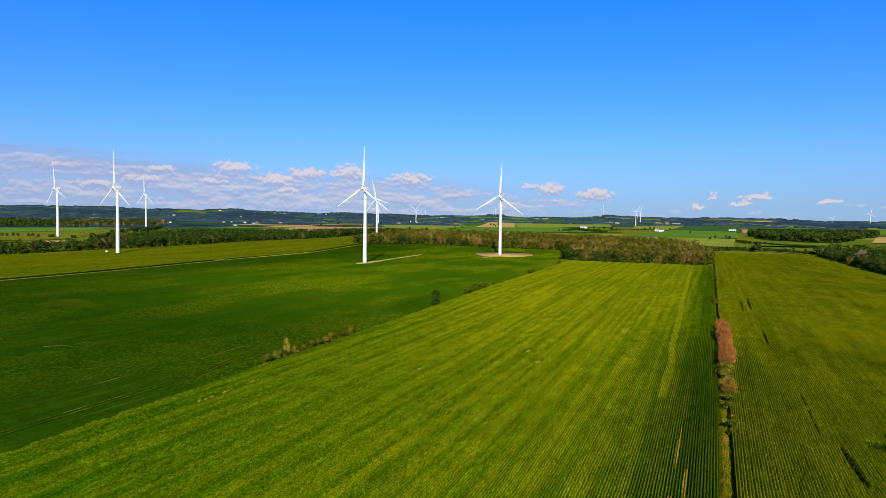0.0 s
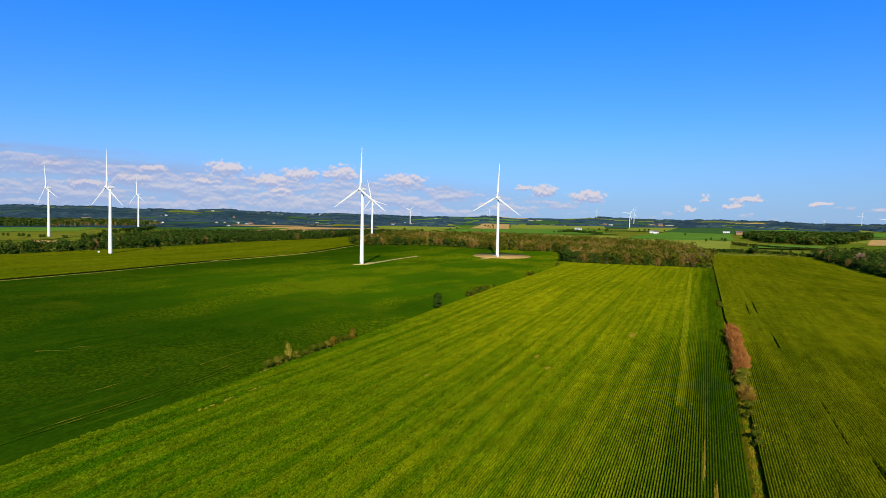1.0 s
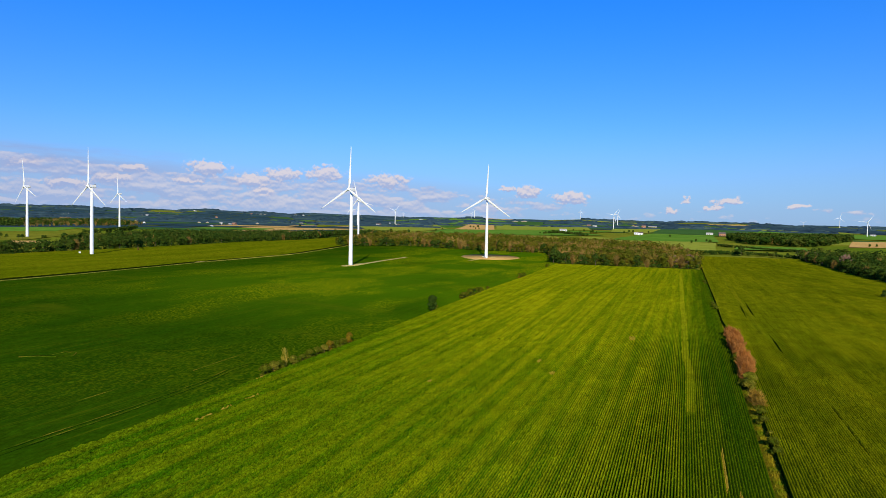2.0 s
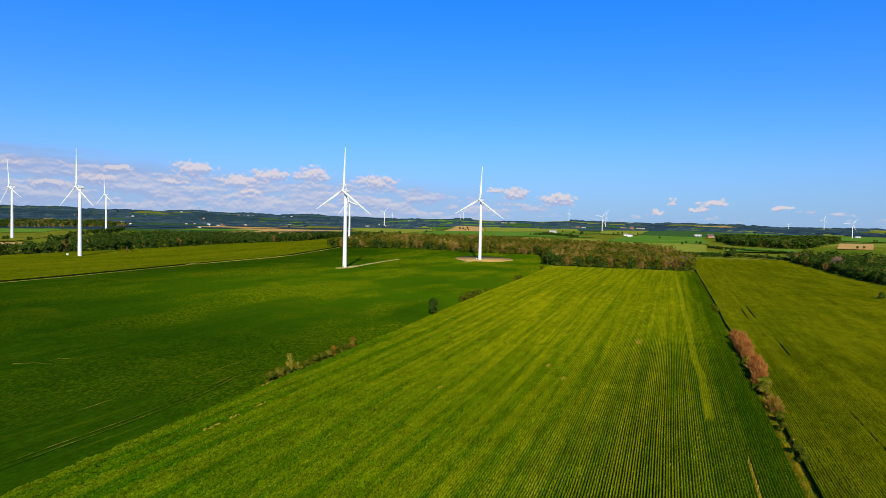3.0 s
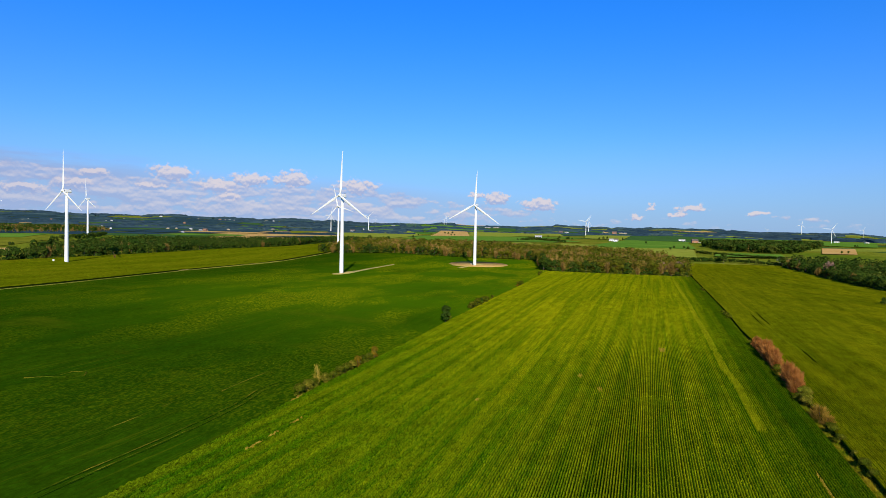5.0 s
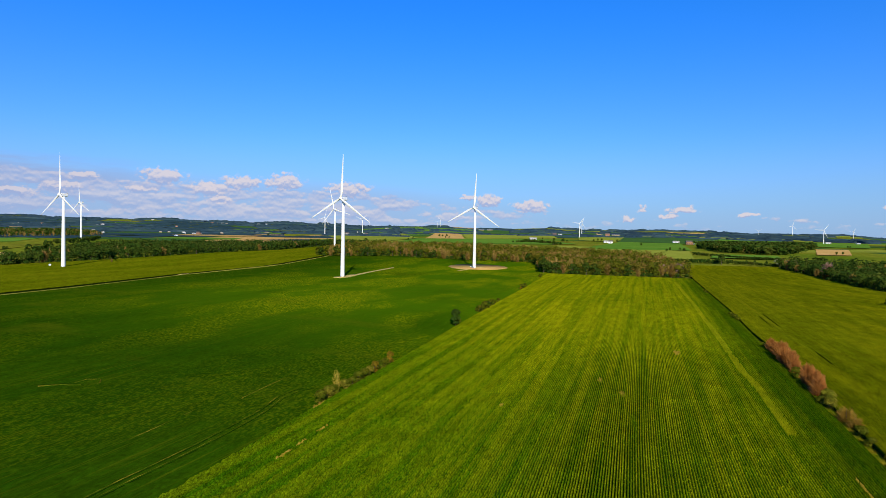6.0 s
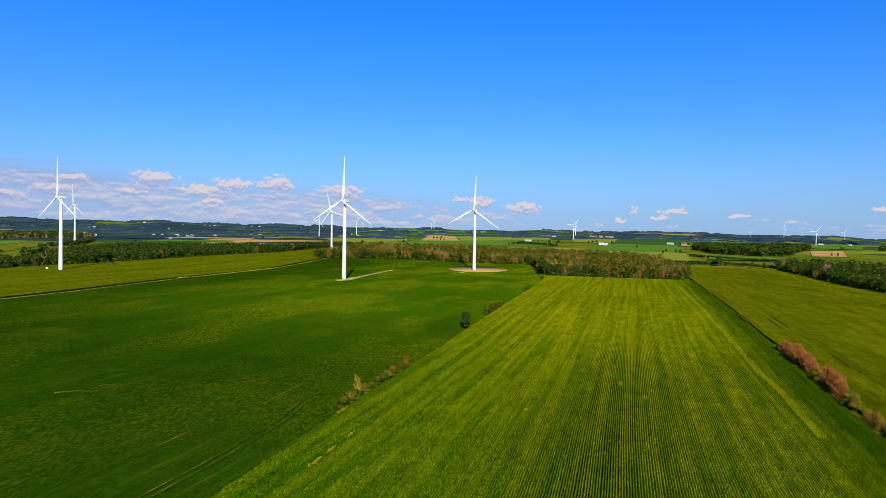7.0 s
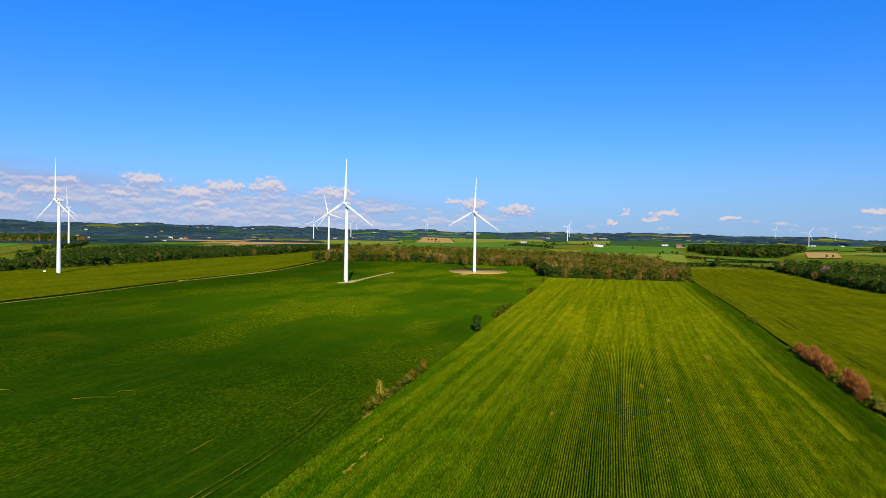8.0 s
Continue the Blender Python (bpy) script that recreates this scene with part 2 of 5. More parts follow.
def soy_material():
    m = crop_material("soybean_leaf", (0.012, 0.045, 0.001), (0.019, 0.060, 0.001), (0.019, 0.050, 0.001), 0.40, 0.66, (0.03, 0.004), 1.5, 0.3, along=0.4, grain_by=0.34)
    nt = m.node_tree
    N = nt.nodes.new
    b = nt.nodes["Principled BSDF"]
    was = b.inputs["Base Color"].links[0].from_socket
    co = N("ShaderNodeTexCoord")

    def mask(scale, detail, lo, hi, stretch):
        mp = N("ShaderNodeMapping")
        mp.inputs["Scale"].default_value = stretch
        link(nt, co.outputs["Object"], mp.inputs[0])
        n = N("ShaderNodeTexNoise")
        n.inputs["Scale"].default_value, n.inputs["Detail"].default_value = scale, detail
        link(nt, mp.outputs[0], n.inputs["Vector"])
        r = N("ShaderNodeMapRange")
        r.interpolation_type = "SMOOTHSTEP"
        r.inputs[1].default_value, r.inputs[2].default_value = lo, hi
        link(nt, n.outputs[0], r.inputs[0])
        return r.outputs[0]

    def blend(f, a, c):
        n = N("ShaderNodeMix")
        n.data_type = "RGBA"
        link(nt, f, n.inputs[0])
        link(nt, a, n.inputs[6])
        n.inputs[7].default_value = (*c, 1)
        return n.outputs[2]

    def times(a, c):
        n = N("ShaderNodeMath")
        n.operation = "MULTIPLY"
        link(nt, a, n.inputs[0])
        if isinstance(c, float):
            n.inputs[1].default_value = c
        else:
            link(nt, c, n.inputs[1])
        return n.outputs[0]

    side = N("ShaderNodeSeparateXYZ")
    link(nt, co.outputs["Object"], side.inputs[0])
    east = N("ShaderNodeMapRange")
    east.inputs[1].default_value, east.inputs[2].default_value, east.inputs[3].default_value = -440, -270, 0.15
    link(nt, side.outputs[0], east.inputs[0])
    north = N("ShaderNodeMapRange")
    north.inputs[1].default_value, north.inputs[2].default_value, north.inputs[3].default_value = 225, 385, 0.15
    link(nt, side.outputs[1], north.inputs[0])
    area = times(times(mask(0.013, 3, 0.16, 0.50, (1, 0.5, 1)), east.outputs[0]), north.outputs[0])
    speck = mask(1.5, 4, 0.45, 0.66, (1, 0.4, 1))
    tuft = mask(0.55, 4, 0.50, 0.72, (1, 0.45, 1))
    thin = mask(0.024, 6, 0.56, 0.76, (0.6, 1.5, 1))
    lines = mask(1.0, 3, 0.52, 0.70, (1.5, 0.02, 1))
    col = blend(times(area, 0.55), was, (0.090, 0.195, 0.002))
    col = blend(times(times(times(area, speck), mask(0.018, 4, 0.43, 0.58, (1, 0.5, 1))), 0.9), col, (0.36, 0.33, 0.004))
    col = blend(times(times(tuft, mask(0.03, 4, 0.38, 0.60, (1, 0.6, 1))), 0.34), col, (0.062, 0.110, 0.002))
    col = blend(times(thin, 0.40), col, (0.098, 0.115, 0.004))
    col = blend(times(times(lines, mask(0.02, 3, 0.40, 0.60, (1, 0.6, 1))), 0.48), col, (0.090, 0.120, 0.003))
    link(nt, col, b.inputs["Base Color"])
    return m


M_SOY = soy_material()
M_CORN = crop_material("corn_leaf", (0.026, 0.100, 0.001), (0.300, 0.305, 0.003), (0.080, 0.140, 0.002), 1.66, 2.06, (0.13, 0.006), 2.1, 0.30, grain_by=0.62, streak_by=0.58, tassel_fade=(-95, 50), stalk_shade=(0.016, 0.036, 0.002))
M_CORN2 = crop_material("corn_leaf_ripe", (0.034, 0.072, 0.001), (0.198, 0.205, 0.003), (0.052, 0.090, 0.002), 1.5, 2.06, (0.06, 0.010), 2.8, 0.2, grain_by=0.64, streak_by=0.7, stalk_shade=(0.018, 0.034, 0.002))
# the shade on this crop's standing edge is put into its low colour
M_CROP = crop_material("ripening_leaf", (0.076, 0.112, 0.001), (0.158, 0.168, 0.003), (0.106, 0.132, 0.002), 0.9, 2.1, (0.02, 0.008), 1.0, along=0.3, stalk_shade=(0.014, 0.022, 0.002), stalk_shade_z=(1.15, 1.5))
M_DEAD = material("dead_corn", [(0.35, (0.27, 0.205, 0.016)), (0.65, (0.38, 0.28, 0.032))], 0.5, fine=(2.0, 0.3))
M_CORN_PALE = crop_material("corn_leaf_pale", (0.105, 0.165, 0.003), (0.315, 0.312, 0.005), (0.140, 0.190, 0.004), 1.1, 1.95)
M_CORN2_PALE = crop_material("corn_leaf_thin", (0.062, 0.100, 0.002), (0.215, 0.215, 0.004), (0.080, 0.115, 0.003), 1.3, 2.05)
M_DIRT = material("dry_earth", [(0.35, (0.42, 0.26, 0.07)), (0.65, (0.53, 0.34, 0.11))], 0.2, fine=(2.0, 0.2))
M_GRAVEL = material("pale_gravel", [(0.35, (0.44, 0.34, 0.10)), (0.65, (0.56, 0.45, 0.15))], 0.4, fine=(3.0, 0.15))
M_TRACK = material("dirt_track", [(0.35, (0.17, 0.175, 0.015)), (0.65, (0.37, 0.31, 0.06))], 0.04, fine=(0.6, 0.25))
M_STUBBLE = material("ripe_stubble", [(0.35, (0.54, 0.32, 0.09)), (0.65, (0.62, 0.39, 0.13))], 0.02, fine=(0.2, 0.15))
M_GRASS = material("strip_grass", [(0.35, (0.11, 0.155, 0.004)), (0.65, (0.24, 0.19, 0.010))], 0.25, fine=(1.5, 0.35), bump=0.4)
M_WHITE = material("white_paint", [(0.4, (0.80, 0.80, 0.78)), (0.6, (0.84, 0.84, 0.82))], 0.3, rough=0.4, fine=(2.0, 0.03), spec=0.5)
M_GREY = material("grey_metal", [(0.4, (0.25, 0.26, 0.27)), (0.6, (0.32, 0.33, 0.34))], 0.8, rough=0.5, fine=(3.0, 0.1), spec=0.5)
M_CONCRETE = material("concrete", [(0.4, (0.55, 0.53, 0.48)), (0.6, (0.65, 0.62, 0.56))], 0.6, fine=(4.0, 0.1))
M_BARK = material("bark", [(0.4, (0.10, 0.07, 0.05)), (0.6, (0.17, 0.13, 0.10))], 1.0, fine=(6.0, 0.3))
M_LEAF = material("tree_leaf", [(0.38, (0.036, 0.080, 0.010)), (0.5, (0.058, 0.098, 0.012)), (0.62, (0.090, 0.112, 0.016))], 0.05, fine=(0.3, 0.20), rand=0.16, island=True, transl=0.35)
M_OLIVE = material("olive_leaf", [(0.36, (0.080, 0.115, 0.008)), (0.5, (0.155, 0.155, 0.012)), (0.64, (0.240, 0.170, 0.024))], 0.035, fine=(0.25, 0.2), rand=0.16, island=True, transl=0.45)
M_TWIG = material("bare_twigs", [(0.4, (0.190, 0.122, 0.028)), (0.6, (0.280, 0.180, 0.044))], 0.08, fine=(0.4, 0.2), rand=0.35, island=True)
M_RED = material("reddish_twigs", [(0.4, (0.36, 0.140, 0.034)), (0.6, (0.45, 0.195, 0.050))], 0.2, fine=(0.8, 0.2), rand=0.35, island=True)
M_SHRUB = material("shrub_leaf", [(0.4, (0.075, 0.105, 0.006)), (0.6, (0.140, 0.140, 0.010))], 0.3, fine=(0.8, 0.25), rand=0.35, island=True, transl=0.3)
M_OCHRE = material("ochre_leaf", [(0.4, (0.13, 0.135, 0.010)), (0.6, (0.22, 0.18, 0.02))], 0.3, fine=(0.8, 0.2), rand=0.4, island=True, transl=0.15)
# distance haze put into the leaf colour as a blue tint
M_HAZED_LEAF = material("hazed_wood_leaf", [(0.38, (0.024, 0.050, 0.070)), (0.5, (0.031, 0.060, 0.077)), (0.62, (0.042, 0.074, 0.080))], 0.01, fine=(0.05, 0.12), rand=0.14, island=True)
M_ROOF = material("barn_roof", [(0.4, (0.34, 0.33, 0.31)), (0.6, (0.44, 0.42, 0.40))], 0.3, rough=0.5, fine=(2.0, 0.1))
M_ROOFDARK = material("shingle_roof", [(0.4, (0.10, 0.08, 0.07)), (0.6, (0.16, 0.13, 0.12))], 0.3, fine=(2.0, 0.1))
M_BRICK = material("brick_wall", [(0.4, (0.36, 0.16, 0.09)), (0.6, (0.45, 0.24, 0.14))], 0.5, fine=(3.0, 0.15))
M_GLASS = material("dark_glass", [(0.4, (0.02, 0.03, 0.04)), (0.6, (0.03, 0.04, 0.05))], 0.5, rough=0.1, fine=(1.0, 0.05), spec=0.6)


# ---------------------------------------------------------------- helpers
LAND_R = (0, 100, 150, 230, 300, 370, 450, 650, 800, 900, 1024, 1150, 1250, 1550, 2400, 2700, 3955, 5200, 7000)
LAND_Z = (-12, -10.5, -9.5, -8.2, -6.5, -4.5, -2, 0, 1.5, 5.5, 11, 14, 17, 25, 37, 40, 65, 138, 138)


def terrain(x, y):
    """Height of the land: it climbs gently away from the near fields, to wooded hills that are lower to the east."""
    x, y = np.asarray(x, float), np.asarray(y, float)
    r = np.hypot(x, y)
    az = np.degrees(np.arctan2(x, y))
    ramp = lambda v, a, b: np.clip((v - a) / (b - a), 0, 1)
    hill = np.interp(az, (-17, 0, 12, 19, 30, 60), (1, 0.9, 0.75, 0.58, 0.5, 0.5)) + 0.035 * (np.sin(az * 0.55) + 0.6 * np.sin(az * 1.3 + 1.0))
    m = 1 + (hill - 1) * ramp(r, 2700, 4200)
    edge = np.interp(y, (-75, 93.7, 186.5, 335.2, 425.1, 541.3, 683.1, 758), (-111, -117.1, -121.7, -124.8, -125.5, -129.1, -136.7, -139.6))
    dip = 1.7 * ramp(x - edge, -8.5, 0.5) * ramp(x, 184, 168) * ramp(y, 748, 722) * ramp(y, -250, -150)
    dip += 1.7 * ramp(x, 12, 22) * ramp(x, 180, 160) * ramp(y, 722, 748) * ramp(y, 985, 930)
    return -dip + m * np.interp(r, LAND_R, LAND_Z)


def mesh_np(name, verts, faces, mat, smooth_shade=False, stand=None):
    """A mesh from arrays: verts (n, 3), faces (k, 3) or (k, 4); stand: each vertex's height over the soil."""
    verts, faces = np.asarray(verts, np.float32), np.asarray(faces, np.int32)
    k, c = faces.shape
    me = bpy.data.meshes.new(name)
    me.vertices.add(len(verts))
    me.vertices.foreach_set("co", verts.ravel())
    me.loops.add(k * c)
    me.loops.foreach_set("vertex_index", faces.ravel())
    me.polygons.add(k)
    me.polygons.foreach_set("loop_start", np.arange(0, k * c, c, dtype=np.int32))
    me.polygons.foreach_set("loop_total", np.full(k, c, np.int32))
    if smooth_shade:
        me.polygons.foreach_set("use_smooth", np.ones(k, bool))
    me.update(calc_edges=True)
    if stand is not None:
        me.attributes.new("stand", "FLOAT", "POINT").data.foreach_set("value", np.asarray(stand, np.float32).ravel())
    me.materials.append(mat)
    return me


def grid_faces(nx, ny, offset=0):
    i = np.arange(nx - 1)[None, :] + nx * np.arange(ny - 1)[:, None] + offset
    return np.stack([i, i + 1, i + nx + 1, i + nx], -1).reshape(-1, 4)


def part(name, bm, mat, parent=None, label="", smooth_shade=False):
    me = bpy.data.meshes.new(name)
    bm.to_mesh(me)
    bm.free()
    me.materials.append(mat)
    if smooth_shade:
        for p in me.polygons:
            p.use_smooth = True
    ob = new(name, me)
    ob.parent = parent
    return tagged(ob, label)


def part_np(name, verts, faces, mat, parent=None, label="", smooth_shade=False):
    ob = new(name, mesh_np(name, verts, faces, mat, smooth_shade))
    ob.parent = parent
    return tagged(ob, label)


def ring_tube(bm, stations, seg=12, cap=True):
    """A tube through (centre, radius) stations, rings lying flat."""
    rings = []
    for (cx, cy, cz), r in stations:
        rings.append([bm.verts.new((cx + r * math.cos(a), cy + r * math.sin(a), cz)) for a in [2 * math.pi * k / seg for k in range(seg)]])
    for a, b in zip(rings, rings[1:]):
        for k in range(seg):
            bm.faces.new((a[k], a[(k + 1) % seg], b[(k + 1) % seg], b[k]))
    if cap:
        bm.faces.new(rings[0][::-1])
        bm.faces.new(rings[-1])
    return bm


def boxed(bm, x0, x1, y0, y1, z0, z1, bevel=0.0):
    res = bmesh.ops.create_cube(bm, size=1.0, matrix=Matrix.Translation(((x0 + x1) / 2, (y0 + y1) / 2, (z0 + z1) / 2)) @ Matrix.Diagonal((x1 - x0, y1 - y0, z1 - z0, 1)))
    if bevel:
        es = list({e for v in res["verts"] for e in v.link_edges})
        bmesh.ops.bevel(bm, geom=es, offset=bevel, segments=2, affect="EDGES", profile=0.5)
    return bm


def lerp(table, y):
    return np.interp(y, [a for a, _ in table], [b for _, b in table])


# ---------------------------------------------------------------- ground and fields
def build_ground():
    rad = np.concatenate([[0.5], np.linspace(40, 1060, 52), np.linspace(1110, 5700, 72)])
    n = 240
    ang = np.linspace(0, 2 * math.pi, n, endpoint=False)
    X, Y = rad[:, None] * np.sin(ang), rad[:, None] * np.cos(ang)
    Z = terrain(X, Y) - 0.45 * np.clip((1300 - np.hypot(X, Y)) / 200, 0, 1)
    v = np.stack([X, Y, Z], -1).reshape(-1, 3)
    i = np.arange(n)
    f = []
    for k in range(len(rad) - 1):
        a, b = k * n, (k + 1) * n
        f.append(np.stack([a + i, a + (i + 1) % n, b + (i + 1) % n, b + i], -1)[:, ::-1])
    ob = new("ground", mesh_np("ground", v, np.concatenate(f), M_GROUND, True))
    tagged(ob, "wide green farmland rising to distant low hills", "ground", kind="structure")


build_ground()


def sheet(name, corners, mat, label, lift=0.35, n=10):
    """A field that lies on the land: four corners in turn."""
    s = np.linspace(0, 1, n)
    S, T = np.meshgrid(s, s)
    c = np.array(corners, float)
    P = (c[0] * ((1 - S) * (1 - T))[..., None] + c[1] * (S * (1 - T))[..., None] + c[2] * (S * T)[..., None] + c[3] * ((1 - S) * T)[..., None])
    Z = terrain(P[..., 0], P[..., 1]) + lift
    v = np.concatenate([P, Z[..., None]], -1).reshape(-1, 3)
    ob = new(name, mesh_np(name, v, grid_faces(n, n), mat, True))
    return tagged(ob, label, "field", kind="structure")


LEFT_EDGE = [(-75, -111), (93.7, -117.1), (186.5, -121.7), (335.2, -124.8), (425.1, -125.5), (541.3, -129.1), (683.1, -136.7), (758, -139.6)]
RIGHT_EDGE = [(-75, 20.4), (331.7, 20.4), (370.5, 20.2), (735, 17.7)]


def corn_field(name, left, right, ys, rows, height, mat, label, prof, seed, holes=(), strips=(), skirts=(True, True), ragged=0.06, dead=(), swell=0.0, pale=None):
    """Standing corn in rows: each row is a ridge with a ragged crest; the outer sides reach the ground."""
    rng = np.random.default_rng(seed)
    k = len(prof)
    u = (np.arange(rows)[:, None] + np.array([p[0] for p in prof])[None, :]).ravel() / rows
    pz = np.tile([p[1] for p in prof], rows)
    u, pz = np.concatenate([[0] * skirts[0], u, [1] * skirts[1]]), np.concatenate([[0] * skirts[0], pz, [0] * skirts[1]])
    ny, nx = len(ys), len(u)
    L, R = lerp(left, ys), lerp(right, ys)
    X = L[:, None] + (R - L)[:, None] * u[None, :]
    Y = np.repeat(ys[:, None], nx, 1)
    rw = rng.normal(0, 1, (ny + 4, rows))
    rw = (rw[1:-3] + 2 * rw[2:-2] + rw[3:-1]) / 2.5
    w = 0.4 * np.repeat(rw, k, 1) + 1.1 * rng.normal(0, 1, (ny, rows * k))
    w = np.concatenate([w[:, :1]] * skirts[0] + [w] + [w[:, :1]] * skirts[1], 1)
    # no two rows stand quite evenly apart
    off = np.repeat(rng.normal(0, 0.03, rows), k)
    off = np.concatenate([[0] * skirts[0], off, [0] * skirts[1]])
    X = X + off[None, :]
    X = X + 0.018 * rng.normal(0, 1, (ny, nx)) * (pz > 0)
    Y = Y + 0.12 * rng.normal(0, 1, (ny, nx)) * (pz > 0)
    # the lanes are made shallower with distance, shaped to fit the camera's view
    shut = np.clip((ys - 190) / 150, 0, 1)[:, None]
    lane = (pz < 0.9) & (pz > 0)
    P = np.where(lane[None, :], pz[None, :] + (0.975 - pz[None, :]) * shut, pz[None, :])
    uneven = ragged * (1 + 0.8 * np.clip((-X - 25) / 60, 0, 1))
    Z = height * P * (1 + uneven * w * (1 - 0.6 * shut))
    # long streaks of stronger and weaker growth along the rows
    cells = rng.normal(0, 1, (ny // 24 + 2, rows // 3 + 2))
    yi = np.linspace(0, cells.shape[0] - 1.001, ny)
    xi = u * (cells.shape[1] - 1.001)
    y0, x0 = yi.astype(int), xi.astype(int)
    fy, fx = (yi - y0)[:, None], (xi - x0)[None, :]
    s = (cells[y0][:, x0] * (1 - fy) * (1 - fx) + cells[y0 + 1][:, x0] * fy * (1 - fx) + cells[y0][:, x0 + 1] * (1 - fy) * fx + cells[y0 + 1][:, x0 + 1] * fy * fx)
    Z *= 1 + 0.022 * s
    if swell:
        # slanting waves of taller and shorter growth
        for kx, ky, ph in ((0.085, 0.060, 0.3), (0.16, 0.075, 1.9), (0.045, 0.10, 4.0), (0.27, 0.15, 2.2)):
            Z += swell * pz[None, :] * np.sin(kx * X + ky * Y + ph + 1.6 * np.sin(0.021 * X - 0.017 * Y + ph)) * np.clip((X - 45) / 40, 0.15, 1)
    for hx, hy, rx, ry, ang in holes:
        ca, sa = math.cos(radians(ang)), math.sin(radians(ang))
        dx, dy = (X - hx) * ca + (Y - hy) * sa, -(X - hx) * sa + (Y - hy) * ca
        q = (dx / rx) ** 2 + (dy / ry) ** 2
        Z *= np.clip((q - 0.8) / 0.4, 0.28 if rx > 0.4 else 0.5, 1)
    stand = Z.copy()
    Z += terrain(X, Y) + 0.02
    me = mesh_np(name, np.stack([X, Y, Z], -1).reshape(-1, 3), grid_faces(nx, ny), mat, False, stand)
    me.materials.append(pale or M_CORN_PALE)
    index = np.zeros((ny - 1, nx - 1), np.int32)
    for line, width in strips:
        c = np.interp(ys[:-1], [a for a, _ in line], [b for _, b in line], left=1e6, right=1e6)
        wob = width / 2 * (1 + 0.09 * rng.normal(0, 1, ny - 1))
        index |= np.abs(X[:-1, :-1] - c[:, None]) < wob[:, None]
    me.materials.append(M_DEAD)
    for dx, dy, rx, ry in dead:
        index[((X[:-1, :-1] - dx) / rx) ** 2 + ((Y[:-1, :-1] - dy) / ry) ** 2 < rng.uniform(0.5, 1.3, index.shape)] = 2
    me.polygons.foreach_set("material_index", index.ravel())
    return tagged(new(name, me), label, "crop field", kind="stuff")


ROW3 = ((0.02, 0.24), (0.28, 1.0), (0.63, 0.90))
ys_near = np.concatenate([np.arange(-60, 100, 4.0), np.arange(100, 275, 0.68), np.arange(275, 735, 4.0)])
corn_field("corn_crop", LEFT_EDGE, RIGHT_EDGE, ys_near, 248, 2.1, M_CORN, "tall green corn standing in long straight rows", ROW3, 3,
           dead=[(-121.5, 181.6, 0.5, 4.2), (-18.3, 301.4, 1.62, 4.2), (-110.2, 163.9, 0.42, 3.1), (-109.5, 152.6, 0.38, 3.6), (-109.3, 145, 0.36, 3.6), (-38.1, 229.5, 1.00, 2.2), (-46, 244.6, 0.88, 2.4), (-71.8, 202.2, 0.62, 1.8), (11.8, 128.7, 0.44, 10.8), (14.1, 145.6, 0.38, 9.6), (11.9, 164.9, 0.31, 12)],
           strips=[([(204, 5.4), (254.5, 5.1), (276.4, 3.6), (343.2, 2.7), (434.9, 0.7), (674.6, -2.7)], 2.6), ([(74.7, -119.3), (692.8, -138.4)], 0.5)], ragged=0.042)
DITCH, FAR_SIDE = [(0, 23.3), (321.7, 23.2), (370.3, 20.9), (1012, 16.8)], [(0, 178), (600.2, 170.5), (691.6, 165.5), (829, 155.7), (955, 139.2)]
corn_field("corn_crop", DITCH, FAR_SIDE, np.concatenate([np.arange(-60, 108, 4.0), np.arange(108, 300, 1.6), np.arange(300, 955, 9.0)]), 268, 2.1, M_CORN2, "tall yellowing corn beside a grassy ditch", ROW3, 4,
           holes=[(42.5, 186.4, 0.18, 52.9, 0), (46.2, 170.7, 0.69, 10.3, 2), (53.4, 185.5, 2.00, 2.1, 0), (56.8, 191.1, 0.62, 3.4, 0), (39.2, 321.1, 0.28, 13.8, 0), (37.3, 416.4, 0.30, 20.7, 0), (33.2, 407.3, 0.22, 19.5, 0), (68.3, 237.9, 0.50, 8, -25),
                  (76.3, 266.4, 0.50, 10.3, -30), (82.7, 274.3, 0.50, 11.5, -35), (88.3, 296.6, 0.50, 9.2, -40), (98.1, 268.3, 0.62, 13.8, -20), (102.3, 332.4, 0.75, 11.5, -35), (114.3, 438.2, 1.00, 16.1, -30)],
           strips=[([(330.3, 35.9), (440, 34.2), (838, 34.9)], 2.6)], ragged=0.045, swell=0.12, pale=M_CORN2_PALE)


def corn_leaves(name, left, right, y0, y1, rows, first, last, step, mat, label, seed):
    """Loose arching leaf blades and tassels along the crests of the nearest rows."""
    rng = np.random.default_rng(seed)
    i, y = np.meshgrid(np.arange(first, last), np.arange(y0, y1, step))
    i, y = i.ravel(), y.ravel() + rng.uniform(-0.5, 0.5, i.size) * step
    L, R = lerp(left, y), lerp(right, y)
    x = L + (R - L) * (i + 0.45) / rows + rng.normal(0, 0.10, i.size)
    z = terrain(x, y) + 2.1 * rng.uniform(0.72, 0.93, i.size)
    a = rng.uniform(0, 2 * math.pi, i.size)
    d = np.stack([np.cos(a), np.sin(a), rng.uniform(-0.2, 1.4, i.size)], -1) * rng.uniform(0.14, 0.30, i.size)[:, None]
    w = np.stack([-np.sin(a), np.cos(a), rng.normal(0, 0.5, i.size)], -1) * rng.uniform(0.04, 0.08, i.size)[:, None]
    p = np.stack([x, y, z], -1)
    q = p + d
    v = np.stack([p - w, p + w, q + 0.5 * w, q - 0.5 * w], 1).reshape(-1, 3)
    tagged(new(name, mesh_np(name, v, np.arange(len(v)).reshape(-1, 4), mat, stand=v[:, 2] - terrain(v[:, 0], v[:, 1]))), label, "crop leaves", kind="stuff")


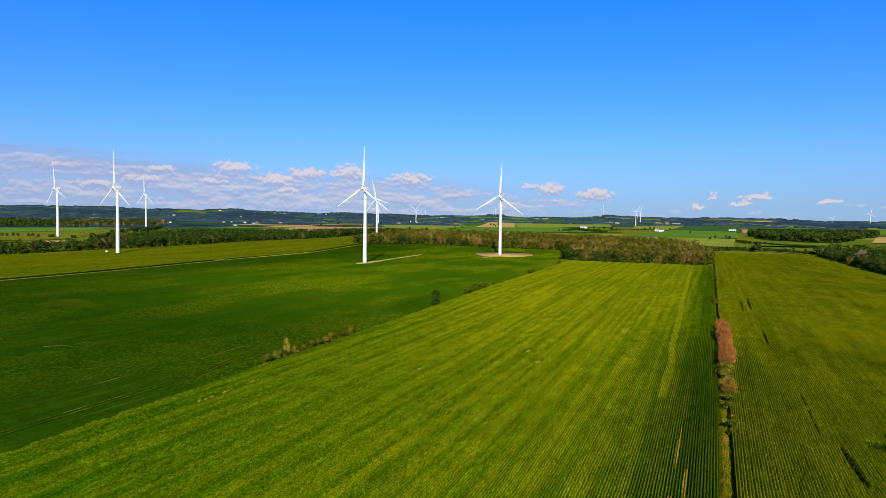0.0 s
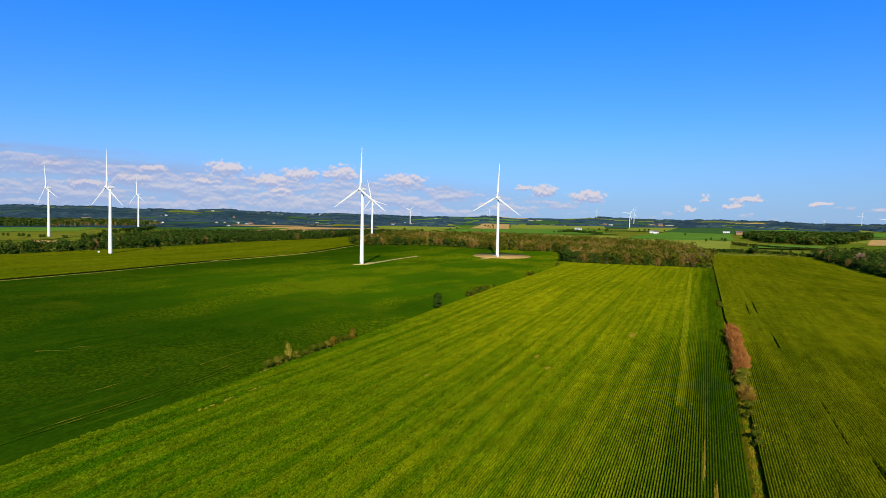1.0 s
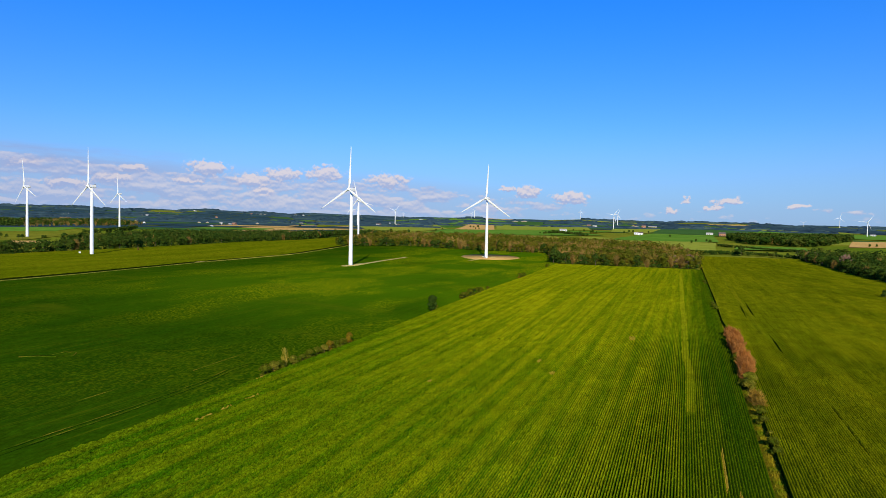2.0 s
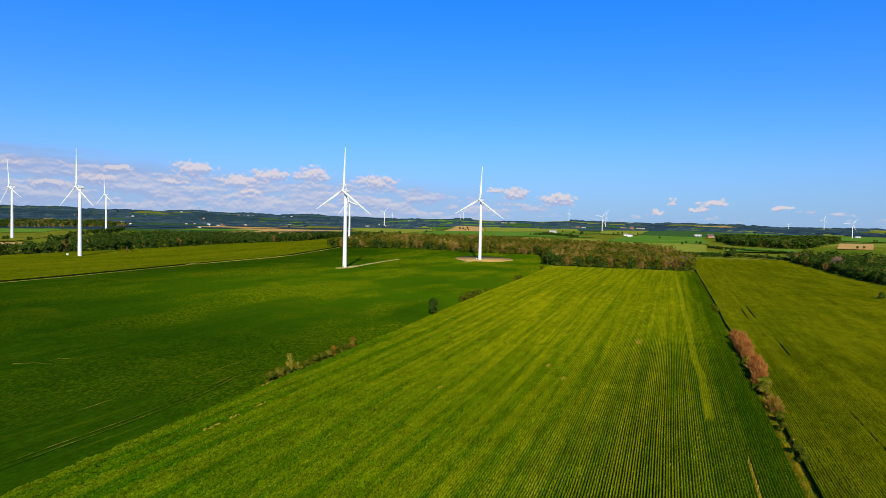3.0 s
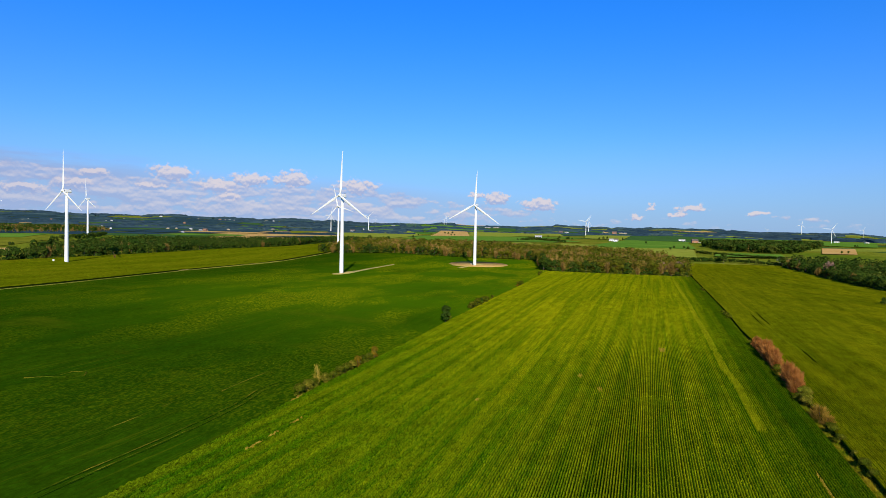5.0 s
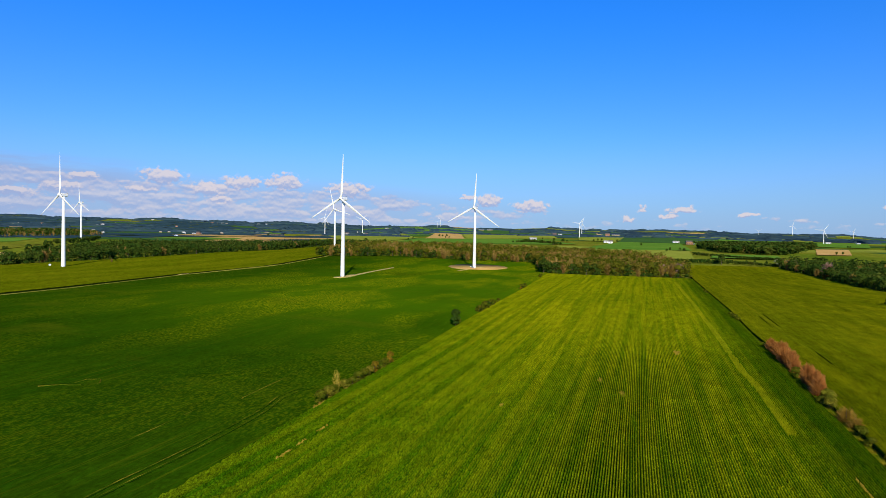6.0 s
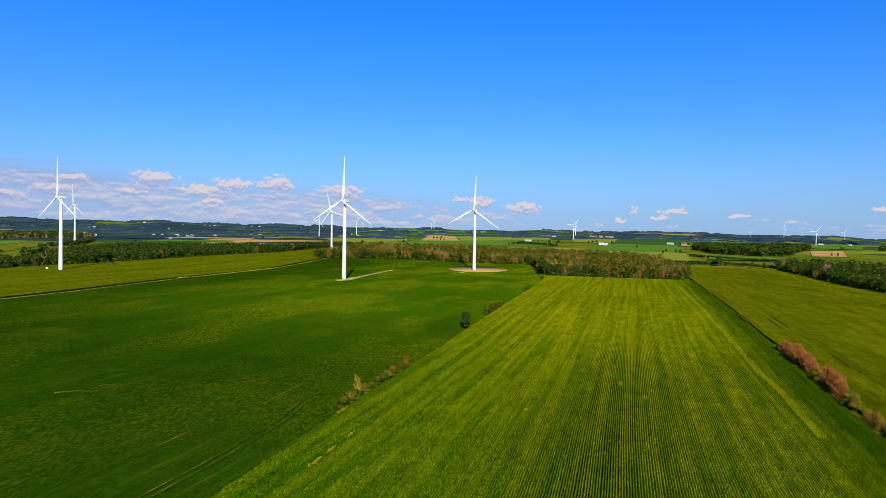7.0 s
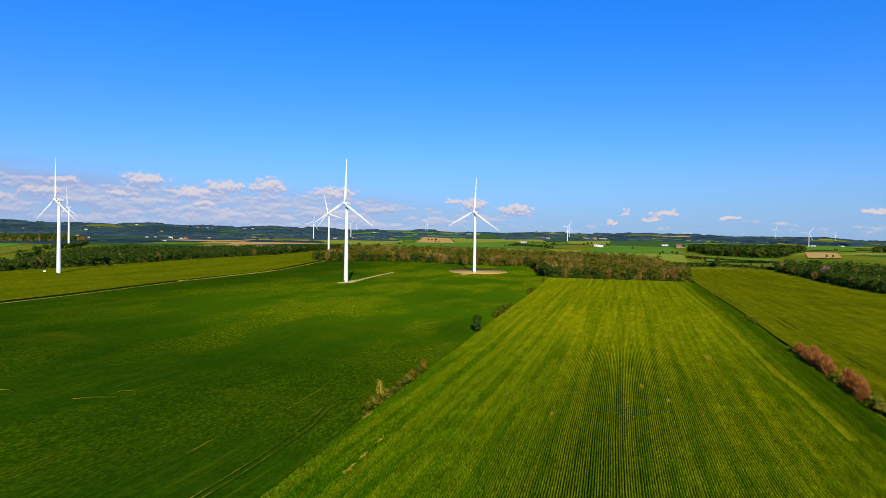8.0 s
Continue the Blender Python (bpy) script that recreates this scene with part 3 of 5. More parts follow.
corn_leaves("corn_leaves", LEFT_EDGE, RIGHT_EDGE, 104, 230, 248, 0, 246, 0.36, M_CORN, "arching green leaves and tassels of standing corn", 8)
corn_leaves("corn_leaves", DITCH, FAR_SIDE, 110, 230, 268, 1, 140, 0.42, M_CORN2, "arching yellowing leaves of standing corn", 9)


def low_crop(name, xs, ys, left, right, height, rough, mat, label, seed):
    rng = np.random.default_rng(seed)
    nx, ny = xs, len(ys)
    u = np.linspace(0, 1, nx)
    u = np.concatenate([[0], u, [1]])
    L, R = lerp(left, ys), lerp(right, ys)
    X = L[:, None] + (R - L)[:, None] * u[None, :]
    Y = np.repeat(ys[:, None], nx + 2, 1)
    Z = terrain(X, Y) + height + rough * np.clip(1.25 - Y / 420, 0.3, 1) * rng.normal(0, 1, X.shape)
    Z[:, 0] = terrain(X[:, 0], Y[:, 0])
    Z[:, -1] = terrain(X[:, -1], Y[:, -1])
    ob = new(name, mesh_np(name, np.stack([X, Y, Z], -1).reshape(-1, 3), grid_faces(nx + 2, ny), mat, False, Z - terrain(X, Y)))
    return tagged(ob, label, "crop field", kind="stuff")


TRACK = [(-99.3, -406.4), (269.1, -422.9), (356.3, -431.4), (508.6, -457), (697.1, -470.6), (846, -492.8), (867, -498.4)]
low_crop("soybean_crop", 320, np.concatenate([np.arange(60, 100, 3.0), np.arange(100, 330, 1.1), np.arange(330, 917, 4.0)]), [(y, x + 2.5) for y, x in TRACK], [(y, x - 0.25) for y, x in LEFT_EDGE] + [(773, -147.3), (917, -179.6)],
         0.55, 0.05, M_SOY, "dark green low soybean field with pale patches", 5)
low_crop("ripening_crop", 90, np.concatenate([np.arange(70, 560, 3.0), np.arange(560, 1102, 6.0)]), [(27.2, -660.6), (416.6, -674), (511, -670.9), (624.6, -659.7), (799, -645.7), (925, -630.8), (1103, -646.4)],
         [(y, x - 4.0) for y, x in TRACK[:-2]] + [(846, -498.3), (930, -518.4), (1100, -620.3)], 1.85, 0.10, M_CROP, "yellow-green tall crop beyond a dirt track", 6)


def ribbon(name, line, width, mat, label, z=0.06, cat="track", bank=None):
    P = np.array(line, float)
    d = np.gradient(P, axis=0)
    d /= np.linalg.norm(d, axis=1)[:, None]
    nrm = np.stack([d[:, 1], -d[:, 0]], -1)
    w = np.array(width if isinstance(width, (list, tuple)) else [width] * len(P))[:, None] / 2
    out = 0.3 + 1.2 * z if bank is None else bank
    rails = [(P + nrm * (w + out), -0.5), (P + nrm * w, z), (P - nrm * w, z), (P - nrm * (w + out), -0.5)]
    v = np.concatenate([np.concatenate([r, (terrain(r[:, 0], r[:, 1]) + h)[:, None]], -1) for r, h in rails])
    k = len(P)
    i = np.arange(k - 1)
    f = np.concatenate([np.stack([i, i + 1, i + k + 1, i + k], -1)[:, ::-1] + k * n for n in range(3)])
    ob = new(name, mesh_np(name, v, f, mat))
    return tagged(ob, label, cat, kind="structure")


ribbon("dirt_track", [(x + 0.6, y) for y, x in TRACK], 1.1, M_TRACK, "pale dirt track between two fields", 0.58)
# added dark strip: shade at the foot of the tall crop, as colour
ribbon("edge_shade_strip", [(x - 2.2, y) for y, x in TRACK[:-1]], 2.4, material("edge_shade", [(0.4, (0.016, 0.034, 0.003)), (0.6, (0.034, 0.055, 0.005))], 0.2, fine=(1.2, 0.35), bump=0.3), "added dark strip for the shade at the crop edge", 0.62, "ditch")
ribbon("grass_strip", [(22.3, -50), (22.2, 80), (22.1, 236), (20.6, 370), (19.4, 480), (18.0, 735)], 1.9, M_GRASS, "grassy ditch strip between corn fields", 0.8, "grass strip")


# ---------------------------------------------------------------- wind turbines
def build_turbine():
    root = new("wind_turbine")
    bm = bmesh.new()
    ring_tube(bm, [((0, 0, z), r) for z, r in ((0, 2.15), (2, 2.1), (25, 1.9), (50, 1.65), (77, 1.3))], 24)
    tower = part("tower", bm, M_WHITE, root, smooth_shade=True)
    bm = bmesh.new()
    boxed(bm, -0.45, 0.45, -2.2, -2.02, 0.6, 2.8, 0.05)
    part("tower_door", bm, M_GREY, tower, "grey steel door")
    bm = bmesh.new()
    ring_tube(bm, [((0, 0, 0.0), 3.6), ((0, 0, 0.35), 3.6), ((0, 0, 0.5), 2.6)], 24)
    part("foundation", bm, M_CONCRETE, root, "round concrete footing")
    bm = bmesh.new()
    boxed(bm, -1.6, 1.6, -3.0, 4.4, 77.0, 80.2, 0.6)
    nac = part("nacelle", bm, M_WHITE, root)
    bm = bmesh.new()
    boxed(bm, -1.2, 1.2, 2.9, 3.8, 80.2, 81.0, 0.15)
    part("cooler", bm, M_GREY, nac, "grey cooler on the roof")
    bm = bmesh.new()
    ring_tube(bm, [((0, 0, z), r) for z, r in ((-1.3, 1.5), (0.2, 1.6), (1.2, 1.3), (1.9, 0.75), (2.2, 0.2))], 16)
    bmesh.ops.rotate(bm, verts=bm.verts, cent=(0, 0, 0), matrix=Matrix.Rotation(radians(90), 3, "X"))
    hub = part("hub", bm, M_WHITE, root, smooth_shade=True)
    hub.location = (0, -4.2, 78.7)
    for k in range(3):
        bm = bmesh.new()
        secs = []
        for z, chord, thick, twist in ((1.0, 1.7, 1.7, 0), (3.5, 1.9, 1.5, 8), (8, 3.1, 0.85, 12), (14, 2.7, 0.6, 8), (22, 2.1, 0.42, 4), (32, 1.4, 0.26, 1), (40, 0.9, 0.15, 0), (44, 0.3, 0.06, 0)):
            ring = []
            for a in range(12):
                t = 2 * math.pi * a / 12
                x, y = chord * (0.5 * math.cos(t) + (0.18 if z > 3 else 0)), thick * 0.5 * math.sin(t)
                tw = radians(twist)
                ring.append(bm.verts.new((x * math.cos(tw) - y * math.sin(tw), x * math.sin(tw) + y * math.cos(tw), z)))
            secs.append(ring)
        for a, b in zip(secs, secs[1:]):
            for j in range(12):
                bm.faces.new((a[j], a[(j + 1) % 12], b[(j + 1) % 12], b[j]))
        bm.faces.new(secs[-1])
        blade = part("blade", bm, M_WHITE, hub, smooth_shade=True)
        blade.rotation_euler = (0, radians(120 * k), 0)
    return tagged(root, "white three-bladed wind turbine on a tapered tower", "wind turbine", "wind turbines")


def turn_rotor(thing, deg):
    for c in thing.children:
        if c.name.startswith("hub"):
            c.rotation_euler = (0, radians(deg), 0)


TURBINES = [
    # x, y, scale, rotor angle, label
    (-316, 565, 0.99, 3, "white three-bladed wind turbine on a gravel pad in a soybean field"),
    (-239, 776, 0.99, 4, "white three-bladed wind turbine on a bare earth circle"),
    (-618, 510, 0.99, 0, "white three-bladed wind turbine in the yellow-green crop"),
    (-945, 655, 0.99, -8, "white three-bladed wind turbine in a far pasture"),
    (-1184, 1019, 0.99, -3, "white three-bladed wind turbine behind the wood"),
    (-616, 1100, 0.97, -15, "white three-bladed wind turbine behind a wood"),
    (-1393, 2437, 0.99, 20, ""), (-1435, 2903, 0.99, 50, ""), (585, 2560, 0.66, 35, ""), (-375, 3427, 0.99, 40, ""), (-445, 4281, 0.99, 25, ""),
    (-820, 5060, 0.8, 5, ""), (-1580, 4600, 0.75, 70, ""), (-2050, 4280, 0.62, 10, ""), (-1880, 4760, 0.5, 0, ""), (-1550, 4450, 0.55, 40, ""), (985, 5020, 0.85, 15, ""), (720, 4740, 0.5, 60, ""), (1250, 4600, 0.6, 30, ""),
]
proto = build_turbine()
for k, (x, y, s, rot, lab) in enumerate(TURBINES):
    t = proto if k == 0 else copy_thing(proto, Matrix.Identity(4))
    t.matrix_basis = Matrix.LocRotScale((x, y, float(terrain(x, y))), Euler((0, 0, radians(-12))), (s, s, s))
    turn_rotor(t, rot)
    tagged(t, lab or "small distant white wind turbine on the plain")


# ---------------------------------------------------------------- trees
def leaf_cards(rng, lobes, n, size, up=0.35):
    """n little quads on and in a set of ellipsoid lobes (cx, cy, cz, rx, rz)."""
    lobes = np.array(lobes, float)
    pick = rng.choice(len(lobes), n, p=(lobes[:, 3] ** 2) / (lobes[:, 3] ** 2).sum())
    d = rng.normal(0, 1, (n, 3))
    d /= np.linalg.norm(d, axis=1)[:, None]
    d[:, 2] = np.where(d[:, 2] < -0.5, -d[:, 2], d[:, 2])
    rad = rng.uniform(0.72, 1.08, n)[:, None]
    lb = lobes[pick]
    c = lb[:, :3] + d * rad * np.stack([lb[:, 3], lb[:, 3], lb[:, 4]], -1)
    nrm = d + rng.normal(0, 0.24, (n, 3)) + np.array([0, 0, up])
    nrm /= np.linalg.norm(nrm, axis=1)[:, None]
    a = np.cross(nrm, rng.normal(0, 1, (n, 3)))
    a /= np.linalg.norm(a, axis=1)[:, None]
    b = np.cross(nrm, a)
    s = size * rng.uniform(0.55, 1.25, n)[:, None]
    sb = s * rng.uniform(0.5, 0.9, n)[:, None]
    v = np.stack([c - a * s, c - b * sb, c + a * s, c + b * sb], 1)
    return v.reshape(-1, 3)


def twig_cards(rng, height, radius, n, width, base=0.25):
    """Thin slivers that fan out from the limbs to a rounded, leafless crown."""
    d = rng.normal(0, 1, (n, 3))
    d /= np.linalg.norm(d, axis=1)[:, None]
    rr = rng.uniform(0.35, 1.0, n) ** 0.6 * (1 + 0.12 * np.sin(3 * np.arctan2(d[:, 1], d[:, 0]) + 9 * d[:, 2]))
    mid, half = height * (0.5 + base / 2), height * (0.5 - base / 2)
    q = np.stack([d[:, 0] * rr * radius, d[:, 1] * rr * radius, mid + d[:, 2] * rr * half], -1)
    root = np.stack([q[:, 0] * 0.25, q[:, 1] * 0.25, np.maximum(q[:, 2] - height * rng.uniform(0.2, 0.45, n), 0.02 * height)], -1)
    p = q + (root - q) * rng.uniform(0.45, 0.9, n)[:, None]
    ax = q - p
    side = np.cross(ax, rng.normal(0, 1, (n, 3)))
    side /= np.linalg.norm(side, axis=1)[:, None]
    w = width * rng.uniform(0.6, 1.3, n)[:, None]
    v = np.stack([p - side * w, p + side * w, q + side * w * 0.35, q - side * w * 0.35], 1)
    return v.reshape(-1, 3)


def quads(v):
    return np.arange(len(v)).reshape(-1, 4)


def crown_lobes(rng, height, radius, k=6, low=0.35):
    out = [(0, 0, height * 0.72, radius * 0.75, height * 0.26)]
    for _ in range(k):
        a, rr = rng.uniform(0, 2 * math.pi), radius * rng.uniform(0.35, 0.65)
        z = height * rng.uniform(low + 0.1, 0.82)
        out.append((rr * math.cos(a), rr * math.sin(a), z, radius * rng.uniform(0.38, 0.58), height * rng.uniform(0.11, 0.17)))
    return out


def limbs(bm, rng, height, radius, trunk_r, k=6, seg=6):
    ring_tube(bm, [((0, 0, -0.6), trunk_r), ((0.02 * height, 0, height * 0.35), trunk_r * 0.75), ((0.01 * height, 0.02 * height, height * 0.88), trunk_r * 0.2)], seg)
    for _ in range(k):
        a, z = rng.uniform(0, 2 * math.pi), height * rng.uniform(0.25, 0.6)
        e = radius * rng.uniform(0.5, 0.85)
        zt = min(height * 0.95, z + height * rng.uniform(0.18, 0.35))
        ring_tube(bm, [((0.015 * height, 0, z), trunk_r * 0.45), ((e * 0.5 * math.cos(a), e * 0.5 * math.sin(a), (z + zt) / 2), trunk_r * 0.3), ((e * math.cos(a), e * math.sin(a), zt), trunk_r * 0.1)], 5, cap=False)


def build_tree(name, height, radius, leaves, size, mat, label, seed, bare=False, category="tree", low=0.35, twig=0.1, group="", bark=None):
    rng = np.random.default_rng(seed)
    root = new(name)
    bm = bmesh.new()
    limbs(bm, rng, height, radius, max(0.04, height * (0.010 if bark else 0.018)), 7)
    part("trunk", bm, bark or M_BARK, root)
    if bare:
        v = twig_cards(rng, height, radius, leaves, twig, base=low)
    else:
        v = leaf_cards(rng, crown_lobes(rng, height, radius, 7, low), leaves, size)
    part_np("crown", v, quads(v), mat, root)
    return tagged(root, label, category, group)


def inside(poly, x, y):
    ok = np.zeros(len(x), bool)
    n = len(poly)
    for k in range(n):
        (x1, y1), (x2, y2) = poly[k], poly[(k + 1) % n]
        c = ((y1 > y) != (y2 > y)) & (x < (x2 - x1) * (y - y1) / (y2 - y1 + 1e-9) + x1)
        ok ^= c
    return ok


def scatter(rng, poly, step):
    P = np.array(poly)
    (x0, y0), (x1, y1) = P.min(0), P.max(0)
    gx, gy = np.meshgrid(np.arange(x0, x1, step), np.arange(y0, y1, step))
    x = gx.ravel() + rng.uniform(-0.45, 0.45, gx.size) * step
    y = gy.ravel() + rng.uniform(-0.45, 0.45, gx.size) * step
    k = inside(poly, x, y)
    return x[k], y[k]


def wood(name, poly, step, height, leaves, size, mat, label, seed, bare=0.0, spots=None):
    """A stand of trees too many to count, as one thing: each tree a crown of leaf clumps."""
    rng = np.random.default_rng(seed)
    x, y = spots if spots is not None else scatter(rng, poly, step)
    if not len(x):
        return
    kinds = [leaf_cards(rng, crown_lobes(rng, 1.0, 0.42, 8, 0.08), leaves, size / height) for _ in range(5)]
    dead = [twig_cards(rng, 1.0, 0.22, leaves, 0.018, 0.12) for _ in range(3)]
    va, vb = [], []
    for px, py in zip(x, y):
        isbare = noise.noise((px * 0.018, py * 0.018, seed)) + rng.uniform(-0.25, 0.25) < bare * 1.4 - 0.7
        t = (dead if isbare else kinds)[rng.integers(3)]
        h = height * rng.uniform(0.72, 1.12)
        w = h * rng.uniform(0.85, 1.25)
        a = rng.uniform(0, 2 * math.pi)
        ca, sa = math.cos(a), math.sin(a)
        q = np.stack([(t[:, 0] * ca - t[:, 1] * sa) * w + px, (t[:, 0] * sa + t[:, 1] * ca) * w + py, t[:, 2] * h + terrain(px, py)], -1)
        (vb if isbare else va).append(q)
    for vs, m, nm in ((va, mat, name), (vb, M_TWIG, name)):
        if vs:
            v = np.concatenate(vs)
            tagged(new(nm, mesh_np(nm, v, quads(v), m)), label if m is mat else "stand of leafless grey-brown trees", "woodland", kind="stuff")


MAIN_FRONT = [(-514.4, 856), (-502, 850), (-407.1, 918), (-301.8, 901), (-184.4, 902), (-162.6, 829), (-145, 749), (-60.3, 744), (18.5, 755)]
MAIN_POLY = MAIN_FRONT + [(18.3, 916), (-35.6, 1062), (-133.1, 1147), (-246.2, 1196), (-425.3, 1245), (-589.9, 1171), (-542.3, 962)]
wood("broadleaf_wood", MAIN_POLY, 9.6, 16.0, 64, 1.25, M_OLIVE, "mixed green broadleaf wood beyond the fields", 21, bare=0.42)
LEFT_FRONT = [(-669.3, 288), (-677.7, 416.5), (-674.2, 510.6), (-662.3, 624.4), (-649.4, 799), (-636.6, 926), (-650.5, 1104), (-579.2, 1163)]
LEFT_POLY = LEFT_FRONT + [(-566.3, 1222), (-667.3, 1243), (-726, 1066), (-812, 969), (-891, 842), (-817, 683.3), (-719, 554.4), (-715, 481.4), (-732, 364.8), (-752, 257), (-691.5, 255.2)]
wood("broadleaf_wood", LEFT_POLY, 9.6, 14.0, 64, 1.2, M_LEAF, "dense dark green wood behind the crop", 22, bare=0.08)
RIGHT_POLY = [(173.6, 600.1), (167.4, 691.5), (157.5, 829), (140.9, 954), (161.3, 997), (285.9, 928), (418.4, 802), (463.8, 540.3)]
wood("broadleaf_wood", RIGHT_POLY, 10.0, 14.0, 60, 1.25, M_LEAF, "dark green wood along the corn field", 23, bare=0.2)
wood("broadleaf_wood", [(89.3, 1611), (113.1, 1367), (182.8, 1297), (231.8, 1313), (352.4, 1671), (386.2, 1856), (358.2, 1978), (117, 1874)], 9.0, 15.0, 45, 2.3, M_LEAF, "small wood on the plain", 24, bare=0.2)
wood("broadleaf_wood", [(514.4, 1749), (696.1, 1654), (1043, 1980), (1018, 2154), (669.1, 2079)], 10.0, 14.0, 26, 2.6, M_LEAF, "dark wood beside the stubble field", 25, bare=0.1)


# ---------------------------------------------------------------- trees at the edges of the woods
def edge_points(line, step, rng, setback=0.0, jit=1.5):
    P = np.array(line, float)
    out = []
    for a, b in zip(P, P[1:]):
        d = b - a
        n = max(1, int(np.hypot(*d) / step))
        for k in range(n):
            p = a + d * (k + rng.uniform(0.1, 0.9)) / n
            out.append((p[0] + rng.normal(0, jit), p[1] + rng.normal(0, jit) + setback))
    return out


EDGE_OLIVE = build_tree("tree", 15.0, 6.4, 560, 1.05, M_OLIVE, "olive-green broadleaf tree at the wood's edge", 30, low=-0.06, group="edge trees")
EDGE = [
    build_tree("tree", 15.0, 6.4, 560, 1.05, M_LEAF, "leafy green broadleaf tree at the wood's edge", 31, low=-0.06, group="edge trees"),
    build_tree("tree", 11.5, 5.6, 460, 0.95, M_LEAF, "leafy green broadleaf tree at the wood's edge", 32, low=-0.06, group="edge trees"),
    build_tree("tree", 17.0, 5.2, 500, 0.95, M_LEAF, "tall leafy green tree at the wood's edge", 33, low=-0.04, group="edge trees"),
    build_tree("tree", 15.0, 4.8, 620, 0.0, M_TWIG, "leafless grey-brown tree at the wood's edge", 34, bare=True, low=0.08, twig=0.17, group="edge trees"),
    build_tree("tree", 13.0, 4.2, 560, 0.0, M_TWIG, "leafless grey-brown tree at the wood's edge", 35, bare=True, low=0.05, twig=0.17, group="edge trees"),
    build_tree("bush", 5.0, 3.2, 200, 0.7, M_LEAF, "low green bush at the wood's foot", 36, category="bush", low=0.0, group="edge bushes"),
]
edge_rng = np.random.default_rng(40)
used = set()


def plant(src, x, y, s, spin, label=""):
    m = Matrix.LocRotScale((x, y, float(terrain(x, y))), Euler((0, 0, spin)), (s, s, s))
    if src.name in used:
        t = copy_thing(src, Matrix.Identity(4))
    else:
        t = src
        used.add(src.name)
    t.matrix_basis = m
    return tagged(t, label)


for line, step, share in ((MAIN_FRONT, 8.0, (0.34, 0.22, 0.20, 0.14, 0.10)), (LEFT_FRONT, 9.0, (0.42, 0.30, 0.20, 0.05, 0.03)), ([(170.7, 637), (167.4, 691.5), (157.5, 829), (140.9, 954)], 9.0, (0.34, 0.30, 0.16, 0.12, 0.08))):
    for x, y in edge_points(line, step, edge_rng):
        src = EDGE[edge_rng.choice(5, p=share)]
        if line is MAIN_FRONT and src in EDGE[:3] and edge_rng.uniform() < 0.45:
            src = EDGE_OLIVE
        plant(src, x, y, edge_rng.uniform(0.75, 1.1), edge_rng.uniform(0, 6.28))
    for x, y in edge_points(line, step * 1.4, edge_rng, -2.0):
        plant(EDGE[5], x, y, edge_rng.uniform(0.6, 1.2), edge_rng.uniform(0, 6.28))
# a pale willow and a large leafless crown in the wood beside the corn
willow = build_tree("tree", 13.0, 5.5, 700, 0.8, material("willow_leaf", [(0.4, (0.13, 0.16, 0.06)), (0.6, (0.20, 0.22, 0.10))], 0.3, fine=(0.6, 0.2), rand=0.35, island=True), "pale silvery willow beside the dark wood", 51, low=0.1)
plant(willow, 152.8, 956, 0.86, 0.4)
plant(willow, 145.6, 992, 0.68, 1.4)
pinkish = build_tree("tree", 19.0, 7.5, 1500, 0.0, material("pinkish_twigs", [(0.4, (0.24, 0.14, 0.10)), (0.6, (0.32, 0.20, 0.14))], 0.2, fine=(0.5, 0.2), rand=0.3, island=True), "large leafless pinkish-brown tree in the wood", 52, bare=True, low=0.1, twig=0.2)
plant(pinkish, 167.5, 825, 0.98, 0.0)
plant(pinkish, 158.5, 945, 0.64, 2.0)
plant(pinkish, 5.9, 782, 0.81, 1.0)
plant(pinkish, -11.6, 780, 0.72, 3.0)

# ---------------------------------------------------------------- hedge between the corn fields
red_a = build_tree("shrub", 8.2, 3.0, 2800, 0.0, M_RED, "reddish half-bare shrub in the ditch hedge", 61, bare=True, category="shrub", low=0.06, twig=0.055, bark=M_RED)
red_b = build_tree("shrub", 7.4, 2.8, 2500, 0.0, M_RED, "reddish half-bare shrub in the ditch hedge", 62, bare=True, category="shrub", low=0.04, twig=0.055, bark=M_RED)
tan_b = build_tree("shrub", 4.4, 2.4, 900, 0.0, material("tan_twigs", [(0.4, (0.26, 0.155, 0.020)), (0.6, (0.37, 0.225, 0.036))], 0.4, fine=(1.0, 0.2), rand=0.35, island=True), "dry tan leafless shrub in the ditch", 63, bare=True, category="shrub", low=0.03, twig=0.04)
ochre = build_tree("shrub", 5.2, 2.3, 1600, 0.26, M_OCHRE, "ochre-green shrub in the ditch hedge", 64, category="shrub", low=0.1)
green_a = build_tree("shrub", 3.6, 2.0, 1300, 0.22, M_SHRUB, "green leafy shrub in the ditch", 65, category="shrub", low=0.0)
green_b = build_tree("shrub", 3.0, 1.5, 1000, 0.20, M_SHRUB, "dark green rounded shrub in the ditch", 66, category="shrub", low=0.0)
